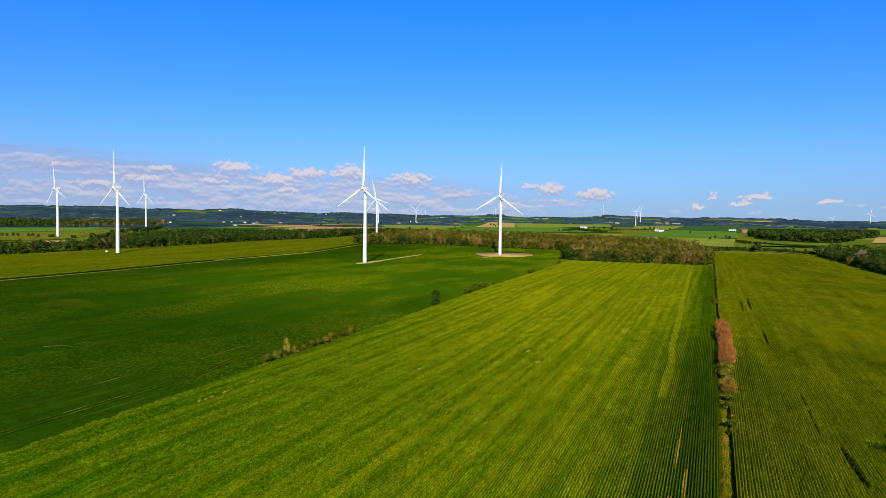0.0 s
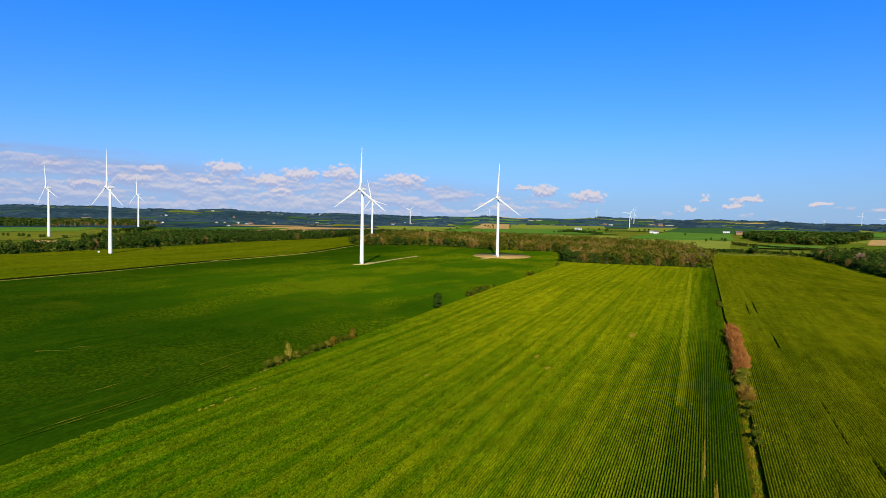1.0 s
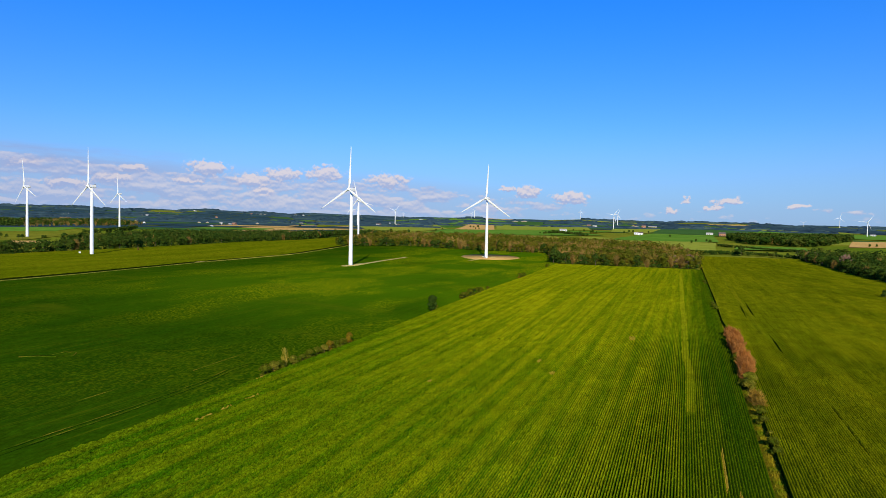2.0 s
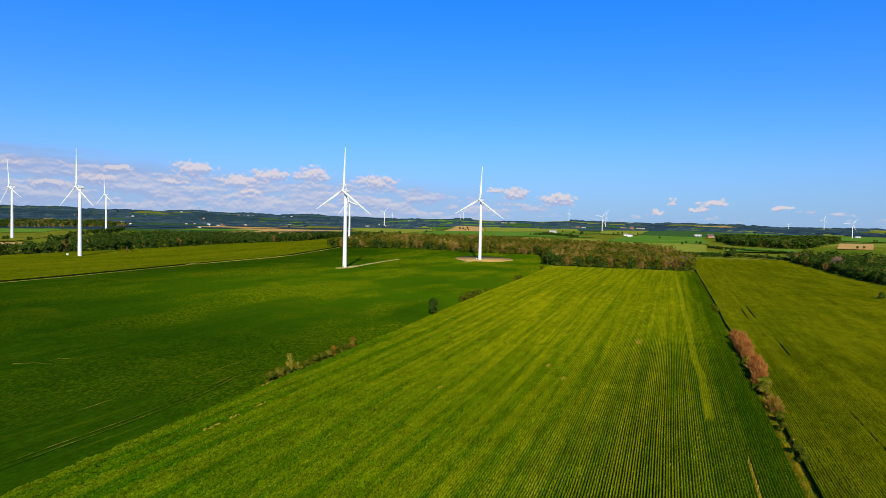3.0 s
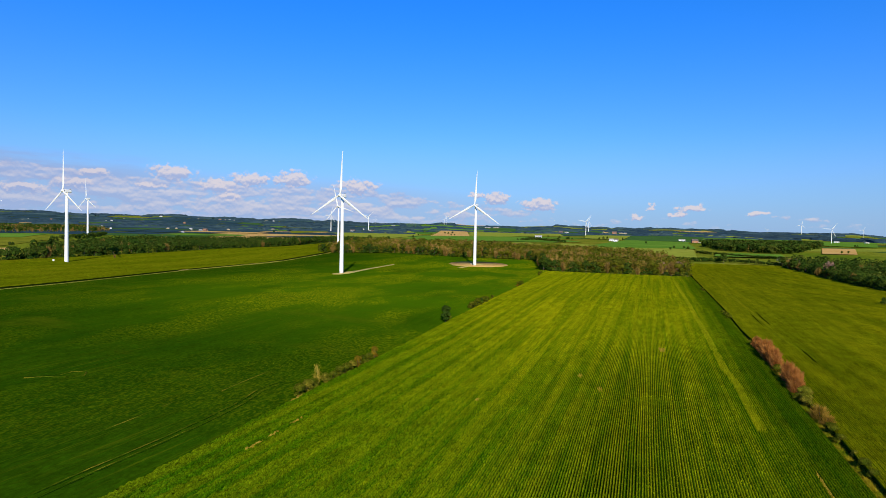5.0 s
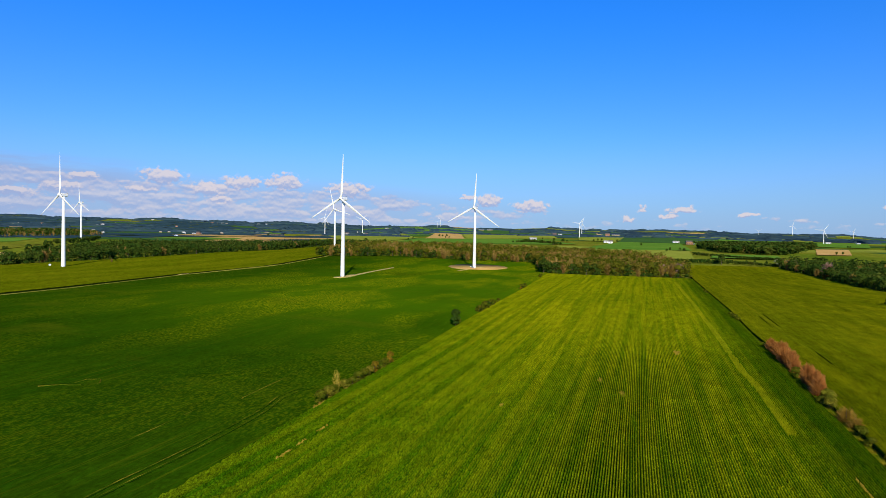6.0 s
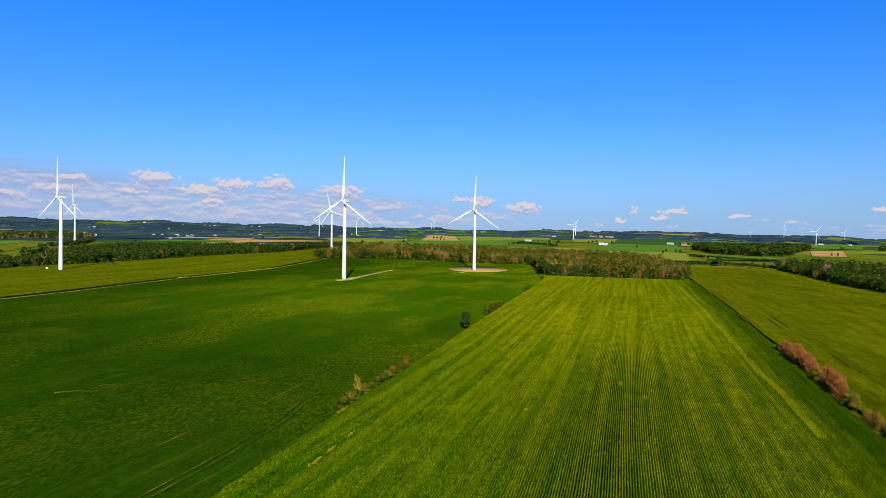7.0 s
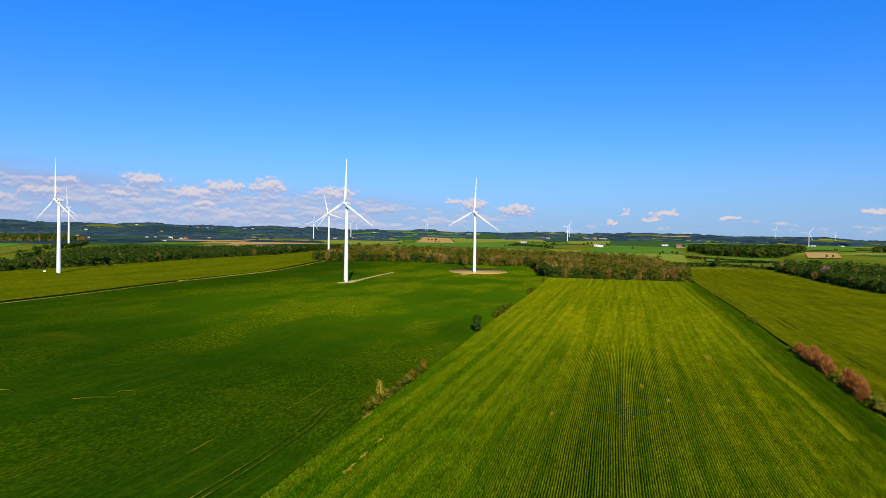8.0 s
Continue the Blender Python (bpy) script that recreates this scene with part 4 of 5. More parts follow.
HEDGE = [
    (red_a, 21.7, 325.6, 0.87), (red_b, 22.4, 318.7, 0.93), (red_a, 22.8, 308.5, 1.12), (red_b, 22.2, 301.4, 1.10), (red_a, 23.2, 294, 1.02), (red_b, 22.8, 286.6, 0.94),
    (green_a, 22, 280.3, 1.22), (red_a, 23.3, 268.5, 1.03), (red_b, 23.6, 259.6, 1.12), (red_a, 22.8, 253.2, 0.90), (ochre, 23.2, 243.4, 1.13), (ochre, 22.3, 237.8, 0.96), (green_a, 20.9, 241.3, 1.02),
    (tan_b, 23.2, 225.3, 1.25), (tan_b, 23.8, 219.4, 1.02), (green_a, 22.9, 211.6, 1.09), (green_a, 23.2, 204.5, 0.91), (ochre, 23.7, 194.9, 0.48), (green_b, 23.4, 186.7, 1.20), (green_b, 23.7, 181.4, 1.03),
    (green_a, 20.7, 332.7, 0.87), (green_b, 20.4, 339.6, 0.86), (green_a, 19.1, 408.8, 1.04), (green_a, 18.8, 416.7, 1.19), (green_b, 18.9, 424.5, 1.13), (green_a, 18.3, 431.5, 0.92), (green_b, 18.1, 462.3, 0.81), (green_b, 18.3, 471.2, 0.70),
    (green_a, 17, 566.1, 0.89), (green_a, 16.8, 579.5, 1.04), (green_b, 17, 594.9, 0.89), (green_b, 17.4, 643.8, 0.88),
]
tree_rng = np.random.default_rng(70)
for src, x, y, s in HEDGE:
    plant(src, x, y, s, tree_rng.uniform(0, 6.28))

# ---------------------------------------------------------------- shrubs along the soybean field
dry = build_tree("shrub", 6.6, 1.5, 130, 0.0, material("pale_bare_twigs", [(0.4, (0.38, 0.27, 0.03)), (0.6, (0.50, 0.36, 0.05))], 0.4, fine=(1.0, 0.2), rand=0.3, island=True), "tall pale leafless sapling on the field edge", 71, bare=True, category="shrub", low=0.1, twig=0.028, bark=material("pale_bark", [(0.4, (0.40, 0.29, 0.05)), (0.6, (0.50, 0.38, 0.08))], 1.0, fine=(3.0, 0.2)))
rust = build_tree("shrub", 4.0, 1.3, 700, 0.20, material("rust_leaf", [(0.4, (0.17, 0.115, 0.008)), (0.6, (0.27, 0.170, 0.012))], 0.4, fine=(1.0, 0.2), rand=0.35, island=True, transl=0.1), "rust-brown shrub on the field edge", 72, category="shrub", low=0.15)
lone = build_tree("tree", 6.4, 2.0, 1500, 0.28, M_LEAF, "lone dark green tree on the field edge", 73, low=0.1)
for src, x, y, s in [
    (green_b, -123.7, 187.5, 1.47), (ochre, -123.8, 192, 0.88), (green_b, -124.1, 196.4, 1.29), (dry, -124.8, 199.2, 1.23), (ochre, -124.3, 203.3, 0.76), (green_b, -123.8, 208.5, 1.17), (green_a, -124.1, 213.2, 1.17), (green_a, -124, 218.3, 1.17),
    (rust, -124.1, 226.3, 1.28), (ochre, -124.5, 223.6, 0.76), (green_a, -124.6, 232.1, 1.11), (green_b, -124.6, 237.3, 1.28), (rust, -125, 242.6, 1.33), (green_b, -124.5, 228.7, 1.16),
    (lone, -126.9, 334.2, 1.50), (green_a, -126, 337.2, 1.11), (green_a, -127.4, 385.7, 1.40), (green_b, -127.3, 391.3, 1.50), (green_a, -127.3, 398.7, 1.60), (lone, -127.2, 405.2, 0.80), (green_a, -127.3, 412.5, 1.43), (green_b, -127.2, 419.7, 1.48), (green_b, -127.7, 436.5, 1.15),
    (green_a, -131.4, 538.5, 1.34), (green_b, -131.4, 545.4, 1.44), (green_a, -131.7, 555.3, 1.23), (green_a, -138.2, 683.2, 1.40), (rust, -130.9, 534.4, 0.82),
]:
    plant(src, x, y, s, tree_rng.uniform(0, 6.28))
for x, y, k in ((-120.2, 171.8, 0.33), (-121.2, 176.8, 0.38), (-122, 181.7, 0.43), (-122.8, 185.4, 0.35)):
    tagged(plant(tan_b, x, y, k, tree_rng.uniform(0, 6.28)), "small tuft of dry straw-coloured grass on the field edge", "grass tuft")

# pale weeds standing out of the soybeans
wr = np.random.default_rng(78)
wn = 15000
wy = 200 + 540 * wr.uniform(0, 1, wn) ** 1.3
wx = lerp(TRACK, wy) + 4 + (lerp(LEFT_EDGE, wy) - lerp(TRACK, wy) - 6) * wr.uniform(0, 1, wn)
keep = np.array([noise.noise((a * 0.02, b * 0.011, 3.0)) for a, b in zip(wx, wy)]) + wr.uniform(-0.25, 0.25, wn) > 0.0
wx, wy = wx[keep], wy[keep]
wn = len(wx)
wa = wr.uniform(0, 2 * math.pi, wn)
wp = np.stack([wx, wy, terrain(wx, wy) + 0.5], -1)
ww = np.stack([np.cos(wa), np.sin(wa), 0 * wa], -1) * wr.uniform(0.06, 0.15, wn)[:, None]
wh = np.stack([wr.normal(0, 0.2, wn), wr.normal(0, 0.2, wn), wr.uniform(0.15, 0.32, wn)], -1)
wv = np.stack([wp - ww * 0.5, wp + ww * 0.5, wp + wh + ww, wp + wh - ww], 1).reshape(-1, 3)
M_WEED = material("pale_weed", [(0.4, (0.060, 0.125, 0.003)), (0.6, (0.14, 0.16, 0.008))], 0.05, fine=(0.6, 0.3), rand=0.4, island=True)
tagged(new("weeds", mesh_np("weeds", wv, quads(wv), M_WEED)), "scattered pale weeds among the soybeans", "weeds", kind="stuff")

# rank grass in the ditch
gr = np.random.default_rng(77)
gn = 8000
gy = 118 + 350 * gr.uniform(0, 1, gn) ** 1.5
gx = np.interp(gy, (0, 240, 480), (22.6, 22.3, 19.2)) + gr.uniform(-1.2, 1.2, gn)
ga = gr.uniform(0, 2 * math.pi, gn)
gp = np.stack([gx, gy, terrain(gx, gy) + 0.75], -1)
gw = np.stack([np.cos(ga), np.sin(ga), 0 * ga], -1) * gr.uniform(0.04, 0.11, gn)[:, None]
gh = np.stack([gr.normal(0, 0.15, gn), gr.normal(0, 0.15, gn), gr.uniform(0.15, 0.5, gn)], -1)
gv = np.stack([gp - gw, gp + gw, gp + gh + gw * 0.5, gp + gh - gw * 0.5], 1).reshape(-1, 3)
tagged(new("ditch_grass", mesh_np("ditch_grass", gv, quads(gv), M_GRASS)), "rank yellow-green grass in the ditch", "grass", kind="stuff")

# trees on the plain
plain_tree = build_tree("tree", 18.0, 6.5, 900, 0.9, M_LEAF, "large spreading tree on a pasture hedge", 81, low=0.3)
for x, y, s in [(73.5, 985, 0.86), (68.3, 1004, 0.47), (9.4, 1318, 0.45), (18.3, 1391, 0.46), (44.2, 1353, 0.50), (38.8, 1411, 0.42), (-261.5, 1643, 0.75), (-280.9, 2001, 0.77), (64.5, 1258, 0.31), (-5.1, 995, 0.54), (3.7, 991, 0.44), (-804, 626.5, 0.47), (-798, 627.3, 0.38), (-791, 627.2, 0.33),
                (108, 998, 0.34), (118.2, 993, 0.38), (-1210, 1740, 0.67), (-782, 2311, 0.51), (-770, 2319, 0.51), (129.6, 524.9, 0.40), (474.2, 1875, 0.43), (486.5, 1899, 0.38), (132.3, 989, 0.34), (-965, 583, 0.42), (-962, 588, 0.38), (-958, 595, 0.42), (-955, 600, 0.40), (-932, 602, 0.42), (-929, 606, 0.45), (-911, 603, 0.40), (-888, 605, 0.42), (-886, 609, 0.45), (-872, 629, 0.38), (-870, 632, 0.36),
                (-942, 2703, 0.7), (-912, 2663, 0.7), (-921, 2749, 0.8), (-392, 1747, 0.45), (-396, 1844, 0.5), (-400, 1954, 0.55), (-406, 2079, 0.6), (-338, 2196, 0.7), (-288, 2009, 0.6), (-273, 2031, 0.5), (-197, 2140, 0.6), (-193, 2277, 0.7), (-181, 2298, 0.7), (-41, 1696, 0.5),
                (-125, 2241, 0.6), (108, 2100, 0.7), (117, 2112, 0.6), (92, 2081, 0.6), (-1253, 2472, 0.6), (-1244, 2499, 0.7), (-1233, 2544, 0.6), (308, 1333, 0.4), (320, 1339, 0.4), (-722, 1761, 0.5), (-830, 2080, 0.5), (-413, 2407, 0.6), (-643.5, 1299, 0.84), (-567.7, 1234, 0.91)]:
    plant(plain_tree, x, y, s, tree_rng.uniform(0, 6.28))
snag = build_tree("dead_tree", 7.0, 1.5, 120, 0.0, M_TWIG, "small dark dead tree in the crop", 82, bare=True, low=0.3, twig=0.12)
plant(snag, -627.3, 580.3, 1.00, 0)


def hedge_line(line, step, h, label, seed, mat=M_LEAF):
    rng = np.random.default_rng(seed)
    p = np.array(edge_points(line, step, rng, 0, 1.0))
    wood("hedgerow", None, step, h, 44, h * 0.20, mat, label, seed, 0.15, spots=(p[:, 0], p[:, 1]))


hedge_line([(-800, 605), (-788, 603), (-784, 608), (-789, 619), (-794, 631), (-800, 643)], 5.0, 12.0, "clump of trees beside a pasture", 89)
hedge_line([(15.2, 994), (54.6, 998), (89.9, 1001)], 1.2, 6.0, "low hedgerow along the pasture", 83)
hedge_line([(92.8, 993), (124.6, 970), (148.9, 948)], 1.3, 5.5, "low hedgerow along the pasture", 84)
hedge_line([(54.5, 1248), (114.3, 1147), (176.6, 1102)], 1.5, 5.0, "low hedgerow across the pasture", 85)
hedge_line([(-389.9, 1780), (-367.3, 1989), (-404.4, 1975), (-245.6, 1662)], 7.0, 9.0, "clump of trees in a meadow", 86)
hedge_line([(-981, 775), (-1039, 894), (-1150, 1036)], 7.0, 9.0, "row of trees across pastures", 87)
hedge_line([(-770, 607.6), (-766, 678.7), (-830, 645.4)], 7.0, 7.0, "row of trees across pastures", 88)

# ---------------------------------------------------------------- fields far off
wood("broadleaf_wood", [(-1342, 732), (-1327, 786), (-1317, 849), (-1310, 883), (-1803, 1203), (-1965, 1216), (-1920, 1035)], 19.0, 14.0, 36, 2.2, M_LEAF, "dark green wood beyond a pasture", 92, bare=0.1)
wood("leafless_wood", [(-1290, 870), (-1301, 939), (-1342, 1040), (-1323, 1141), (-1502, 1368), (-2125, 1778), (-2049, 1481), (-1894, 1262)], 17.0, 13.0, 40, 1.9, M_LEAF, "mixed green and leafless scrub wood", 91, bare=0.56)
sheet("tan_field", [(-991, 1272), (-937, 1883), (-998, 2203), (-1248, 1715)], M_STUBBLE, "tan bare strip behind the wood", 0.5)
M_F = [
    material("field_green", [(0.35, (0.100, 0.225, 0.022)), (0.65, (0.140, 0.260, 0.028))], 0.01, fine=(0.05, 0.15)),
    material("field_dark", [(0.35, (0.045, 0.115, 0.026)), (0.65, (0.062, 0.138, 0.032))], 0.01, fine=(0.05, 0.15)),
    material("field_lime", [(0.35, (0.230, 0.280, 0.028)), (0.65, (0.285, 0.310, 0.040))], 0.01, fine=(0.05, 0.15)),
    material("field_olive", [(0.35, (0.170, 0.185, 0.014)), (0.65, (0.210, 0.210, 0.020))], 0.01, fine=(0.05, 0.15)),
    M_STUBBLE,
    # far hillside fields, the blue of the haze mixed into their colour
    material("field_hazed", [(0.35, (0.026, 0.060, 0.076)), (0.65, (0.040, 0.080, 0.084))], 0.01, fine=(0.05, 0.15)),
]
sheet("pasture", [(-624, 1200), (-867, 2233), (-1433, 3454), (-1277, 2250)], M_F[2], "yellow-green meadow on the plain", 1.70)
sheet("pasture", [(-1678, 3528), (-1101, 3998), (-1403, 4751), (-1984, 4272)], M_F[0], "bright green field on the plain", 1.80)
sheet("tan_field", [(-807, 2140), (-681, 2238), (-1171, 3811), (-1292, 3645)], M_F[4], "tan stubble field on the plain", 2.10)
sheet("pasture", [(-627, 1383), (-206, 1729), (-480, 2525), (-820, 2109)], M_F[0], "bright green field on the plain", 1.75)
sheet("pasture", [(-727, 2416), (-411, 2856), (-630, 4138), (-1162, 3830)], M_F[2], "yellow-green field on the plain", 1.85)
sheet("pasture", [(-1101, 3998), (-161, 4197), (-183, 4777), (-1271, 4614)], M_F[1], "dark green field on the plain", 1.90)
sheet("pasture", [(-159, 1376), (62, 1401), (74, 2062), (-111, 2262)], M_F[0], "bright green field on the plain", 1.80)
sheet("pasture", [(-120, 2249), (117, 2112), (272, 4086), (-158, 4101)], M_F[1], "dark green field on the plain", 1.95)
sheet("pasture", [(-279, 2482), (-129, 2237), (-155, 4009), (-377, 3388)], M_F[2], "yellow-green strip on the plain", 2.00)
sheet("pasture", [(189, 2191), (519, 1852), (801, 2820), (407, 4183)], M_F[0], "green field on the plain", 1.80)
sheet("pasture", [(-181, 1151), (43, 1056), (55, 1369), (-239, 1539)], M_F[2], "yellow-green field on the plain", 1.70)
sheet("pasture", [(-1215, 1847), (-1561, 2997), (-1917, 3678), (-1888, 2865)], M_F[3], "olive field on the plain", 2.05)
sheet("tan_field", [(-1775, 3823), (-1577, 3900), (-1667, 4071), (-1820, 4014)], M_F[4], "tan stubble strip on the plain", 2.20)
sheet("pasture", [(266, 4002), (1104, 3860), (1198, 4183), (317, 4271)], M_F[2], "pale yellow-green strip on the plain", 2.10)
sheet("pasture", [(73, 1125), (181, 1130), (191, 1236), (87, 1244)], M_F[0], "green strip on the plain", 2.15)
sheet("tan_field", [(272, 1316), (330, 1322), (421, 1676), (352, 1668)], M_F[4], "tan stubble field beside a wood", 1.30)
sheet("pasture", [(-1139, 609), (-1103, 812), (-1242, 979), (-1318, 700)], M_F[0], "bright green field beyond the wood", 0.55)
sheet("pasture", [(-906, 490), (-869, 603), (-1019, 809), (-1139, 609)], M_F[3], "yellowish pasture beyond the wood", 0.50)
sheet("pasture", [(-796, 525), (-775, 568), (-826, 608), (-852, 572)], M_F[4], "brown bare patch beyond the wood", 0.65)
far_rng = np.random.default_rng(95)
FA = radians(-24)
for iu in range(-17, 18):
    for iv in range(5, 27):
        u0, v0 = iu * 260 + (iv % 3) * 90, iv * 200
        cu, cv = u0 + 130, v0 + 100
        x, y = cu * math.cos(FA) + cv * math.sin(FA), -cu * math.sin(FA) + cv * math.cos(FA)
        r, az = math.hypot(x, y), math.degrees(math.atan2(x, y))
        if not (1480 < r < 5000 and -80 < az < 36) or far_rng.uniform() < (0.0 if az < -28 else 0.22 if r < 3800 else 0.03):
            continue
        c = []
        for du, dv in ((6, 6), (254, 6), (254, 194), (6, 194)):
            a, b = u0 + du, v0 + dv
            c.append((a * math.cos(FA) + b * math.sin(FA), -a * math.sin(FA) + b * math.cos(FA)))
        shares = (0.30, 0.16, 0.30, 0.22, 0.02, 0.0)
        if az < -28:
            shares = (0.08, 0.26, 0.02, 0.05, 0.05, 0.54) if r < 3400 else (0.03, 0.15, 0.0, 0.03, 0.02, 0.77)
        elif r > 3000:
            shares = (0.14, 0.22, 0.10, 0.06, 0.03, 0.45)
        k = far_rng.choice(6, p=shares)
        sheet("far_field", c, M_F[k], ("green", "dark green", "yellow-green", "olive", "tan stubble", "dark haze-blue")[k] + " field on the far plain", 0.3 if r < 2000 else 1.4, n=8)

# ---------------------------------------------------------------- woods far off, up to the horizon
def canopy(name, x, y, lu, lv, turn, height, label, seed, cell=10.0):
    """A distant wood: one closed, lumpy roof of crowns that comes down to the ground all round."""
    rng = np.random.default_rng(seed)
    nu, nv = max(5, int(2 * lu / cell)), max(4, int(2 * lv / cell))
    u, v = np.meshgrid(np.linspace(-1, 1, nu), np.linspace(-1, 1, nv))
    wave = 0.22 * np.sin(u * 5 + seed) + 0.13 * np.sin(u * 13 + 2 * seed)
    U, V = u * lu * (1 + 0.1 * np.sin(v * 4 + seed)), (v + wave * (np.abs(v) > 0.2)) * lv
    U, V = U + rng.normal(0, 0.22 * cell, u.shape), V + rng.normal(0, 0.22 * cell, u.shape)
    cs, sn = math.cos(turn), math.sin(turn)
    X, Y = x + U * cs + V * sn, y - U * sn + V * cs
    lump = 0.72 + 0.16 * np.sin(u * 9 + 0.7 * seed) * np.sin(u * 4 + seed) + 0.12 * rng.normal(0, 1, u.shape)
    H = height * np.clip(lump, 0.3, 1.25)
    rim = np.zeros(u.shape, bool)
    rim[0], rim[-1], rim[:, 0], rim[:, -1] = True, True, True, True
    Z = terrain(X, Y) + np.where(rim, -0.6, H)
    tagged(new(name, mesh_np(name, np.stack([X, Y, Z], -1).reshape(-1, 3), grid_faces(nu, nv), M_HAZED_LEAF)), label, "woodland", kind="stuff")


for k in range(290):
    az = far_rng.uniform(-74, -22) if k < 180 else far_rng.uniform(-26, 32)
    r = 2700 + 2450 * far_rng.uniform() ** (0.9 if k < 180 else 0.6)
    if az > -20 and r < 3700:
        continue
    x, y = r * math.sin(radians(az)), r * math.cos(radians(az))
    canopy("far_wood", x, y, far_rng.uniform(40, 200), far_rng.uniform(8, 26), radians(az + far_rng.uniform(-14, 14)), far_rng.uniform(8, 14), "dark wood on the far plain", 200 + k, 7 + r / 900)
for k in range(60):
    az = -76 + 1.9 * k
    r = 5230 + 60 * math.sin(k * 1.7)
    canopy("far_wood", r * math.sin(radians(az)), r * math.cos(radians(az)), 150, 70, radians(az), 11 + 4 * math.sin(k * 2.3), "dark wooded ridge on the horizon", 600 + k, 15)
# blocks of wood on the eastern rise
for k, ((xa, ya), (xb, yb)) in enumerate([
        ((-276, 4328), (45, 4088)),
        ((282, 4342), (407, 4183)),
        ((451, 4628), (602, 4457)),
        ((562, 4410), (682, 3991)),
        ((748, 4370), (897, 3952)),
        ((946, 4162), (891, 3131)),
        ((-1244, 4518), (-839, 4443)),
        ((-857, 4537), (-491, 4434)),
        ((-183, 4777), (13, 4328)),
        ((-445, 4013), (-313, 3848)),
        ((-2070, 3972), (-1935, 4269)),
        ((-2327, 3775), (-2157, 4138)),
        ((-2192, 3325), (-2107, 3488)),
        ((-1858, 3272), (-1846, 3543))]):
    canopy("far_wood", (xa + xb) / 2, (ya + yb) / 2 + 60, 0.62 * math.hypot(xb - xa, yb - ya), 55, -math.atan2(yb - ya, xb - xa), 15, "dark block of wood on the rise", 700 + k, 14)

# ---------------------------------------------------------------- pads, tracks and small works
def blob_sheet(name, cx, cy, rx, ry, mat, label, z, seed, cat, ang=0.0, n=40):
    rng = np.random.default_rng(seed)
    a = np.linspace(0, 2 * math.pi, n, endpoint=False)
    k = 1 + 0.05 * np.convolve(rng.normal(0, 1, n + 4), np.ones(5) / 2.2, "valid")
    px, py = rx * k * np.cos(a), ry * k * np.sin(a)
    c, s = math.cos(radians(ang)), math.sin(radians(ang))
    x, y = cx + px * c - py * s, cy + px * s + py * c
    v = np.concatenate([np.stack([x, y, terrain(x, y) + z], -1), [[cx, cy, float(terrain(cx, cy)) + z + 0.05]], np.stack([x, y, terrain(x, y) - 0.1], -1)])
    i = np.arange(n)
    f = np.concatenate([np.stack([i, (i + 1) % n, np.full(n, n)], -1), np.stack([i, i + n + 1, (i + 1) % n], -1), np.stack([(i + 1) % n, i + n + 1, (i + 1) % n + n + 1], -1)])
    return tagged(new(name, mesh_np(name, v, f, mat)), label, cat, kind="structure")


blob_sheet("earth_circle", -241.6, 795, 40, 40, M_DIRT, "round patch of bare brown earth", 0.78, 11, "bare earth")
blob_sheet("gravel_pad", -240.3, 792, 9, 8, M_GRAVEL, "pale gravel round the turbine foot", 0.86, 12, "gravel pad")
ribbon("gravel_path", [(-240, 789), (-239.8, 780), (-242.1, 760), (-243, 722)], [5, 5, 4, 4], M_GRAVEL, "pale gravel path to a turbine", 0.84, "path")
blob_sheet("gravel_pad", -314.3, 561.9, 6, 12, M_GRAVEL, "pale gravel pad under a turbine", 0.78, 13, "gravel pad", -8)
blob_sheet("gravel_pad", -316.4, 586.7, 5, 18, M_GRAVEL, "pale gravel pad under a turbine", 0.80, 14, "gravel pad", 8)
ribbon("gravel_path", [(-316.1, 592.8), (-319.1, 615), (-323, 641.3), (-327.9, 685.2), (-332.4, 730)], [5, 4.5, 3.5, 3, 3], M_GRAVEL, "pale gravel path through the soybeans", 0.82, "path")
blob_sheet("gravel_pad", -462.2, 509.9, 3.5, 10, M_GRAVEL, "pale gravel turnout on the dirt track", 0.75, 15, "gravel pad", 12)
blob_sheet("grass_patch", -628.3, 517.1, 8, 8, M_GRASS, "mown grass round the turbine foot", 1.75, 16, "grass")


def wheel_track(line, width, mat, label):
    return ribbon("wheel_track", line, width, mat, label, 0.60, "wheel track", 0.06)


M_WORN = material("worn_crop", [(0.36, (0.028, 0.064, 0.001)), (0.50, (0.070, 0.096, 0.004)), (0.66, (0.200, 0.165, 0.012))], 0.12, fine=(0.8, 0.35))
# colour for flat strips that carry the shade of a wheel rut
M_RUT = material("rut_shade", [(0.4, (0.008, 0.028, 0.001)), (0.6, (0.016, 0.042, 0.001))], 0.2, fine=(1.0, 0.3))
RUN = [(-130.2, 92), (-130.6, 108), (-131, 121), (-131, 132), (-131.2, 142), (-132, 155), (-133, 168), (-134.8, 177), (-136.6, 184), (-136.2, 191), (-134.5, 196)]
wheel_track(RUN, 0.30, M_WORN, "worn yellow wheel track in the soybeans")
wheel_track([(x + 2.0, y - 0.5) for x, y in RUN], 0.22, M_WORN, "worn yellow wheel track in the soybeans")
wheel_track([(x + 0.7, y) for x, y in RUN], 0.28, M_RUT, "dark strip painted as rut shade beside a wheel track in the soybeans")
wheel_track([(x + 2.8, y - 0.5) for x, y in RUN], 0.28, M_RUT, "dark strip painted as rut shade beside a wheel track in the soybeans")
wheel_track([(-147.6, 134), (-148, 145), (-149, 156), (-149.6, 163)], 0.32, M_WORN, "worn yellow wheel track in the soybeans")
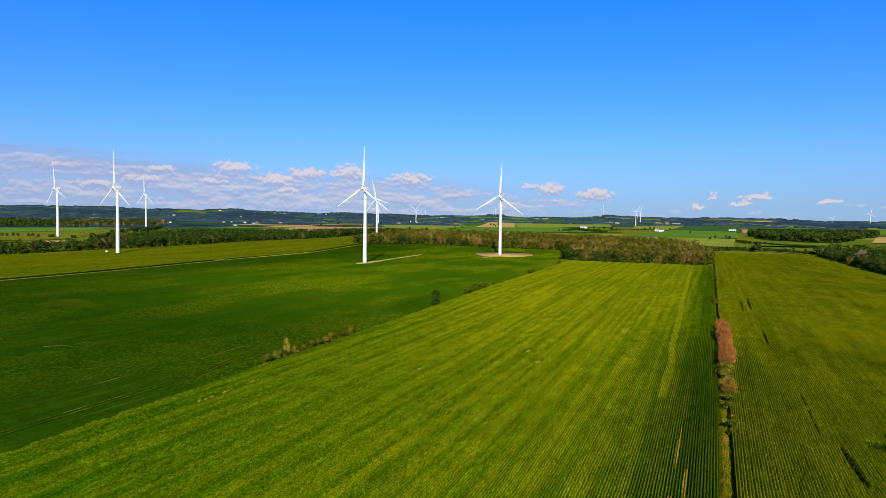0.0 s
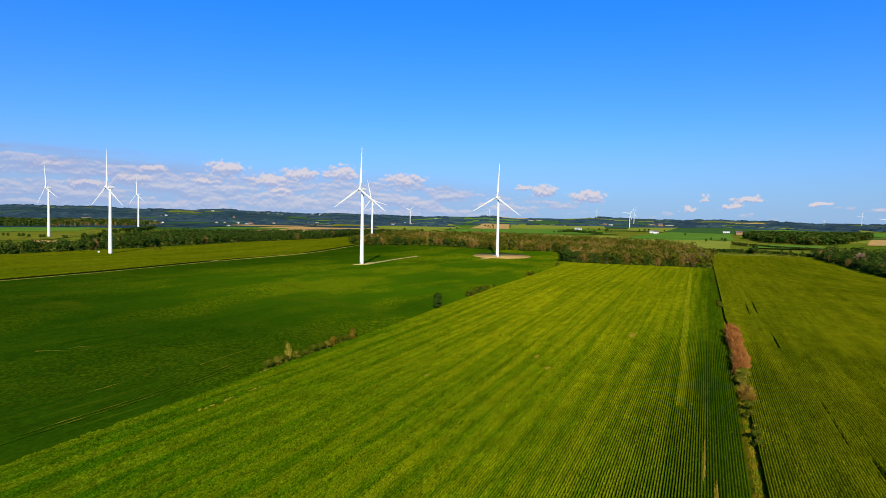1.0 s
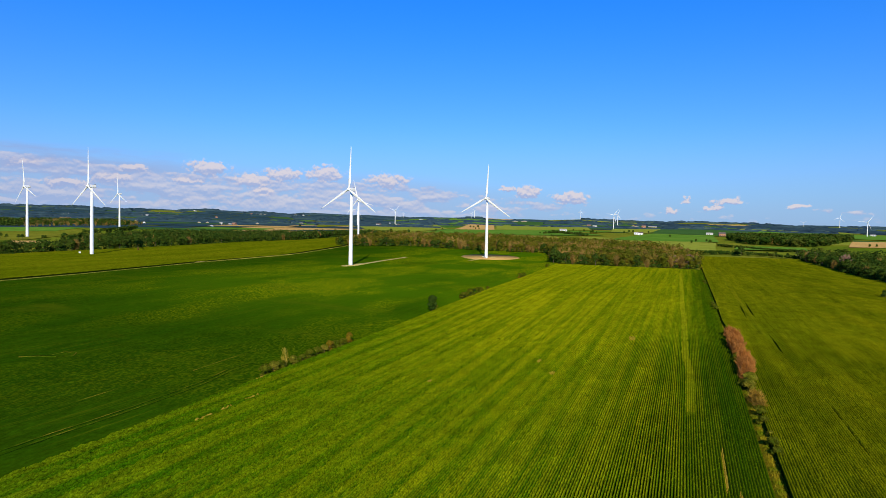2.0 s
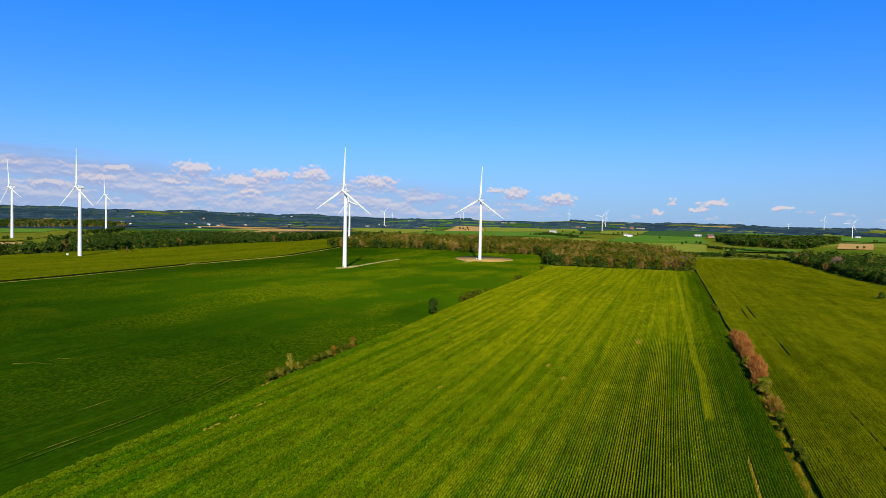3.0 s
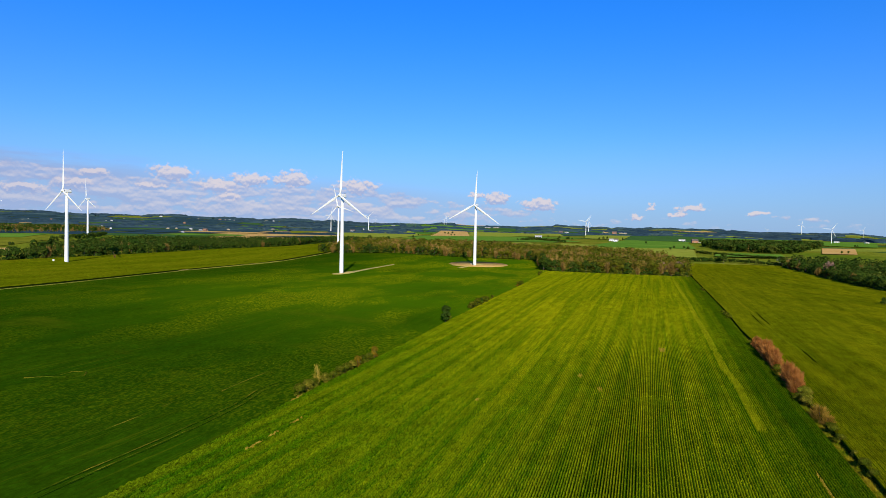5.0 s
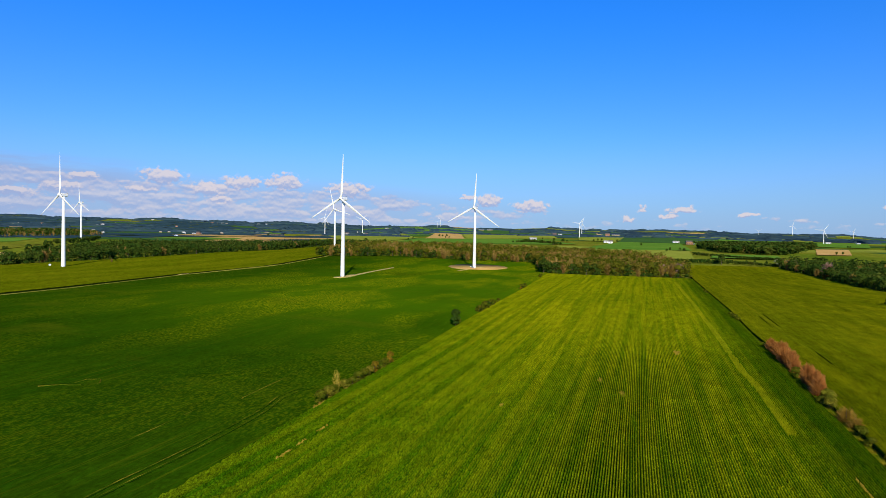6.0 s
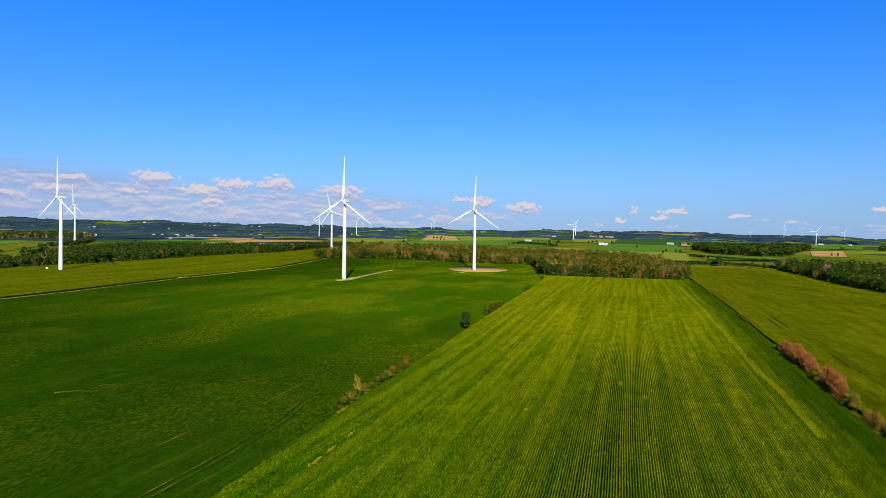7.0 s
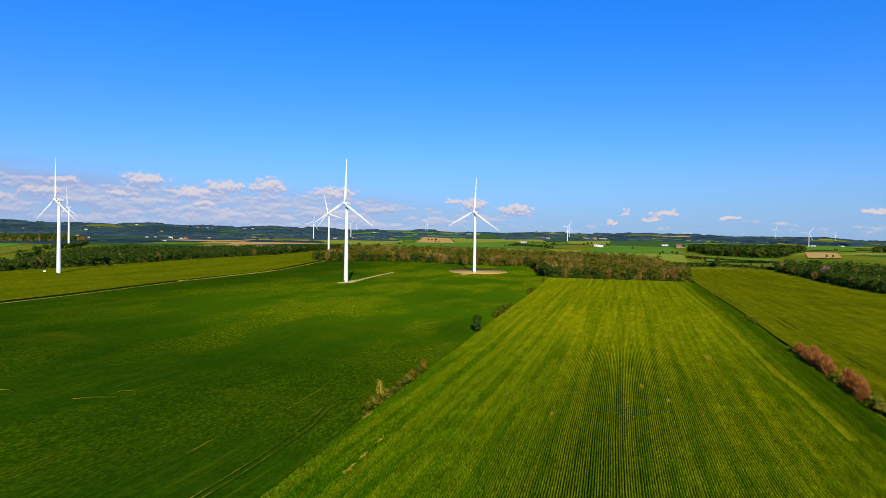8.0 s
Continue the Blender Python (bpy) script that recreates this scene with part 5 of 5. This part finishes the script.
wheel_track([(-145, 178), (-146, 190), (-146.4, 201), (-147, 216)], 0.36, M_WORN, "worn yellow wheel track in the soybeans")
wheel_track([(-209, 164), (-205, 168), (-202, 169), (-199, 170.5)], 1.5, M_WORN, "curved pale patch in the soybeans")
wheel_track([(-202.5, 171), (-203, 176), (-199, 178), (-195.5, 174), (-197, 170.5)], 0.5, M_WORN, "curved pale patch in the soybeans")
wheel_track([(-240, 162), (-235, 164.5), (-231, 163), (-230, 159)], 1.2, M_WORN, "curved pale patch in the soybeans")


def build_cabinet():
    root = new("transformer_cabinet")
    bm = bmesh.new()
    boxed(bm, -1.5, 1.5, -1.1, 1.1, 0.2, 2.6, 0.06)
    part("body", bm, M_WHITE, root)
    bm = bmesh.new()
    boxed(bm, -1.7, 1.7, -1.3, 1.3, 0.0, 0.2, 0.03)
    part("plinth", bm, M_CONCRETE, root, "concrete plinth")
    bm = bmesh.new()
    boxed(bm, -1.6, 1.6, -1.2, 1.2, 2.6, 2.75, 0.04)
    part("lid", bm, M_WHITE, root)
    for sx in (-0.72, 0.72):
        bm = bmesh.new()
        boxed(bm, sx - 0.66, sx + 0.66, -1.14, -1.102, 0.35, 2.45, 0.01)
        part("door", bm, M_WHITE, root)
    return tagged(root, "white metal transformer cabinet beside a turbine", "cabinet", "transformer cabinets")


cab = build_cabinet()
cab.matrix_basis = pose(-636.1, 509.1, 3.6, 0, 0, -20) @ Matrix.Scale(0.75, 4)
copy_thing(cab, pose(-247.5, 791, 2.2, 0, 0, 10))


# ---------------------------------------------------------------- farms
def build_house(kind, w, d, h, roof_h, wall_mat, roof_mat, label, cat, windows=3):
    root = new(kind)
    bm = bmesh.new()
    boxed(bm, -w / 2, w / 2, -d / 2, d / 2, 0, h)
    part("wall", bm, wall_mat, root)
    bm = bmesh.new()
    o = 0.5
    p = [bm.verts.new(v) for v in ((-w / 2 - o, -d / 2 - o, h), (w / 2 + o, -d / 2 - o, h), (w / 2 + o, d / 2 + o, h), (-w / 2 - o, d / 2 + o, h), (-w / 2 - o, 0, h + roof_h), (w / 2 + o, 0, h + roof_h))]
    for f in ((0, 1, 5, 4), (2, 3, 4, 5), (1, 2, 5), (3, 0, 4), (3, 2, 1, 0)):
        bm.faces.new([p[k] for k in f])
    part("roof", bm, roof_mat, root)
    for k in range(windows):
        x = -w / 2 + w * (k + 0.5) / windows
        bm = bmesh.new()
        boxed(bm, x - 0.7, x + 0.7, -d / 2 - 0.06, -d / 2 - 0.005, h * 0.35, h * 0.35 + 1.5, 0.01)
        part("window", bm, M_GLASS, root)
    bm = bmesh.new()
    boxed(bm, -w * 0.08 - 0.6, -w * 0.08 + 0.6, -d / 2 - 0.08, -d / 2 - 0.01, 0.05, min(h * 0.8, 2.3 if cat == "house" else 4.0), 0.01)
    part("door", bm, M_GREY, root)
    return tagged(root, label, cat)


M_CREAM = material("cream_wall", [(0.4, (0.40, 0.29, 0.17)), (0.6, (0.48, 0.36, 0.22))], 0.3, fine=(1.0, 0.1))
barn = build_house("barn", 15, 8, 3.6, 2.6, M_WHITE, M_ROOF, "white barn with a pale metal roof", "barn", 3)
house = build_house("farmhouse", 13, 9, 6, 3.5, M_WHITE, M_ROOFDARK, "white farmhouse with a dark shingle roof", "house", 3)
brick = build_house("farmhouse", 14, 10, 6, 4, M_BRICK, M_ROOFDARK, "brick farmhouse with a dark roof", "house", 3)
shed = build_house("long_shed", 40, 12, 4.5, 2.5, M_CREAM, M_ROOF, "long cream-walled farm shed", "shed", 8)


def build_silo():
    root = new("silo")
    bm = bmesh.new()
    ring_tube(bm, [((0, 0, 0), 3.2), ((0, 0, 18), 3.2)], 20)
    part("wall", bm, M_CONCRETE, root, smooth_shade=False)
    bm = bmesh.new()
    ring_tube(bm, [((0, 0, 18), 3.3), ((0, 0, 19.6), 2.6), ((0, 0, 20.8), 0.4)], 20)
    part("dome", bm, M_GREY, root, "grey metal dome")
    return tagged(root, "tall concrete farm silo", "silo")


silo = build_silo()
FARMS = [
    (house, -1299, 2466, 1.8, 10), (barn, -1353, 2686, 1.7, 40), (barn, -1342, 2745, 1.9, 20), (brick, -1325, 2720, 1.3, -20), (silo, -1362, 2700, 1.0, 0),
    (barn, -439, 2341, 2.0, 8), (barn, -151, 2087, 1.5, 15), (house, -134, 2004, 1.2, 0), (barn, 69, 2258, 1.6, 5), (brick, 97, 2041, 1.5, 10), (shed, 104, 2046, 0.6, 5),
    (shed, -432, 4022, 1.3, 5), (shed, -315, 4093, 1.4, 3), (brick, -266, 4156, 2.2, 0), (shed, -216, 4231, 1.5, 0), (shed, -1197, 4427, 1.2, 0), (shed, -1138, 4451, 1.2, 10), (brick, -582, 3939, 2.0, 0), (barn, -552, 3979, 2.0, 0),
    (barn, 647, 2749, 1.4, 10), (barn, 745, 2740, 1.2, 30), (barn, -1787, 4020, 2.0, 0),
    (barn, -1333, 1463, 0.98, -30), (silo, -1584, 1784, 0.49, 0), (barn, -1581, 1824, 1.04, -20), (barn, -1571, 1845, 0.92, -40), (brick, -1548, 1810, 1.18, 0), (shed, -2055, 1702, 1.06, -50), (shed, -2061, 1768, 1.06, -45), (shed, -2145, 1905, 1.06, -50), (shed, -1837, 1368, 0.81, -55), (shed, -1848, 1451, 0.94, -50), (barn, -1788, 1624, 1.15, -40), (shed, -1886, 1987, 1.06, -45), (shed, -1900, 2048, 0.96, -45), (barn, -1826, 2048, 1.27, -30), (shed, -1733, 2162, 1.06, -40), (barn, -1740, 2208, 1.06, -40), (shed, -1748, 2441, 0.96, -35), (shed, -1775, 2547, 0.97, -35),
    (shed, -3884, 3224, 0.8, -45), (barn, -3891, 3284, 1.5, -28), (shed, -3913, 3364, 0.6, -11), (brick, -3882, 3399, 1.4, -34), (shed, -3283, 2414, 0.8, -17), (barn, -3278, 2436, 1.5, -40), (shed, -3227, 2497, 0.6, -23), (brick, -3235, 2538, 1.4, -6), (shed, -3165, 2835, 0.8, -29), (barn, -3153, 2865, 1.5, -12), (shed, -3376, 3166, 0.6, -35), (brick, -3052, 3722, 1.4, -18), (shed, -3032, 3754, 0.8, -41), (barn, -2987, 3749, 1.5, -24), (shed, -2980, 3791, 0.6, -7), (brick, -2941, 4041, 1.4, -30), (shed, -2869, 4029, 0.8, -13), (barn, -2771, 3986, 1.5, -36), (shed, -3583, 2531, 0.6, -19), (brick, -2760, 3040, 1.4, -42), (shed, -4052, 3226, 0.8, -25), (barn, -3494, 3611, 1.5, -8), (shed, -3210, 3677, 0.6, -31),
]
for src, x, y, s, spin in FARMS:
    plant(src, x, y, 0.86 * s, radians(spin))
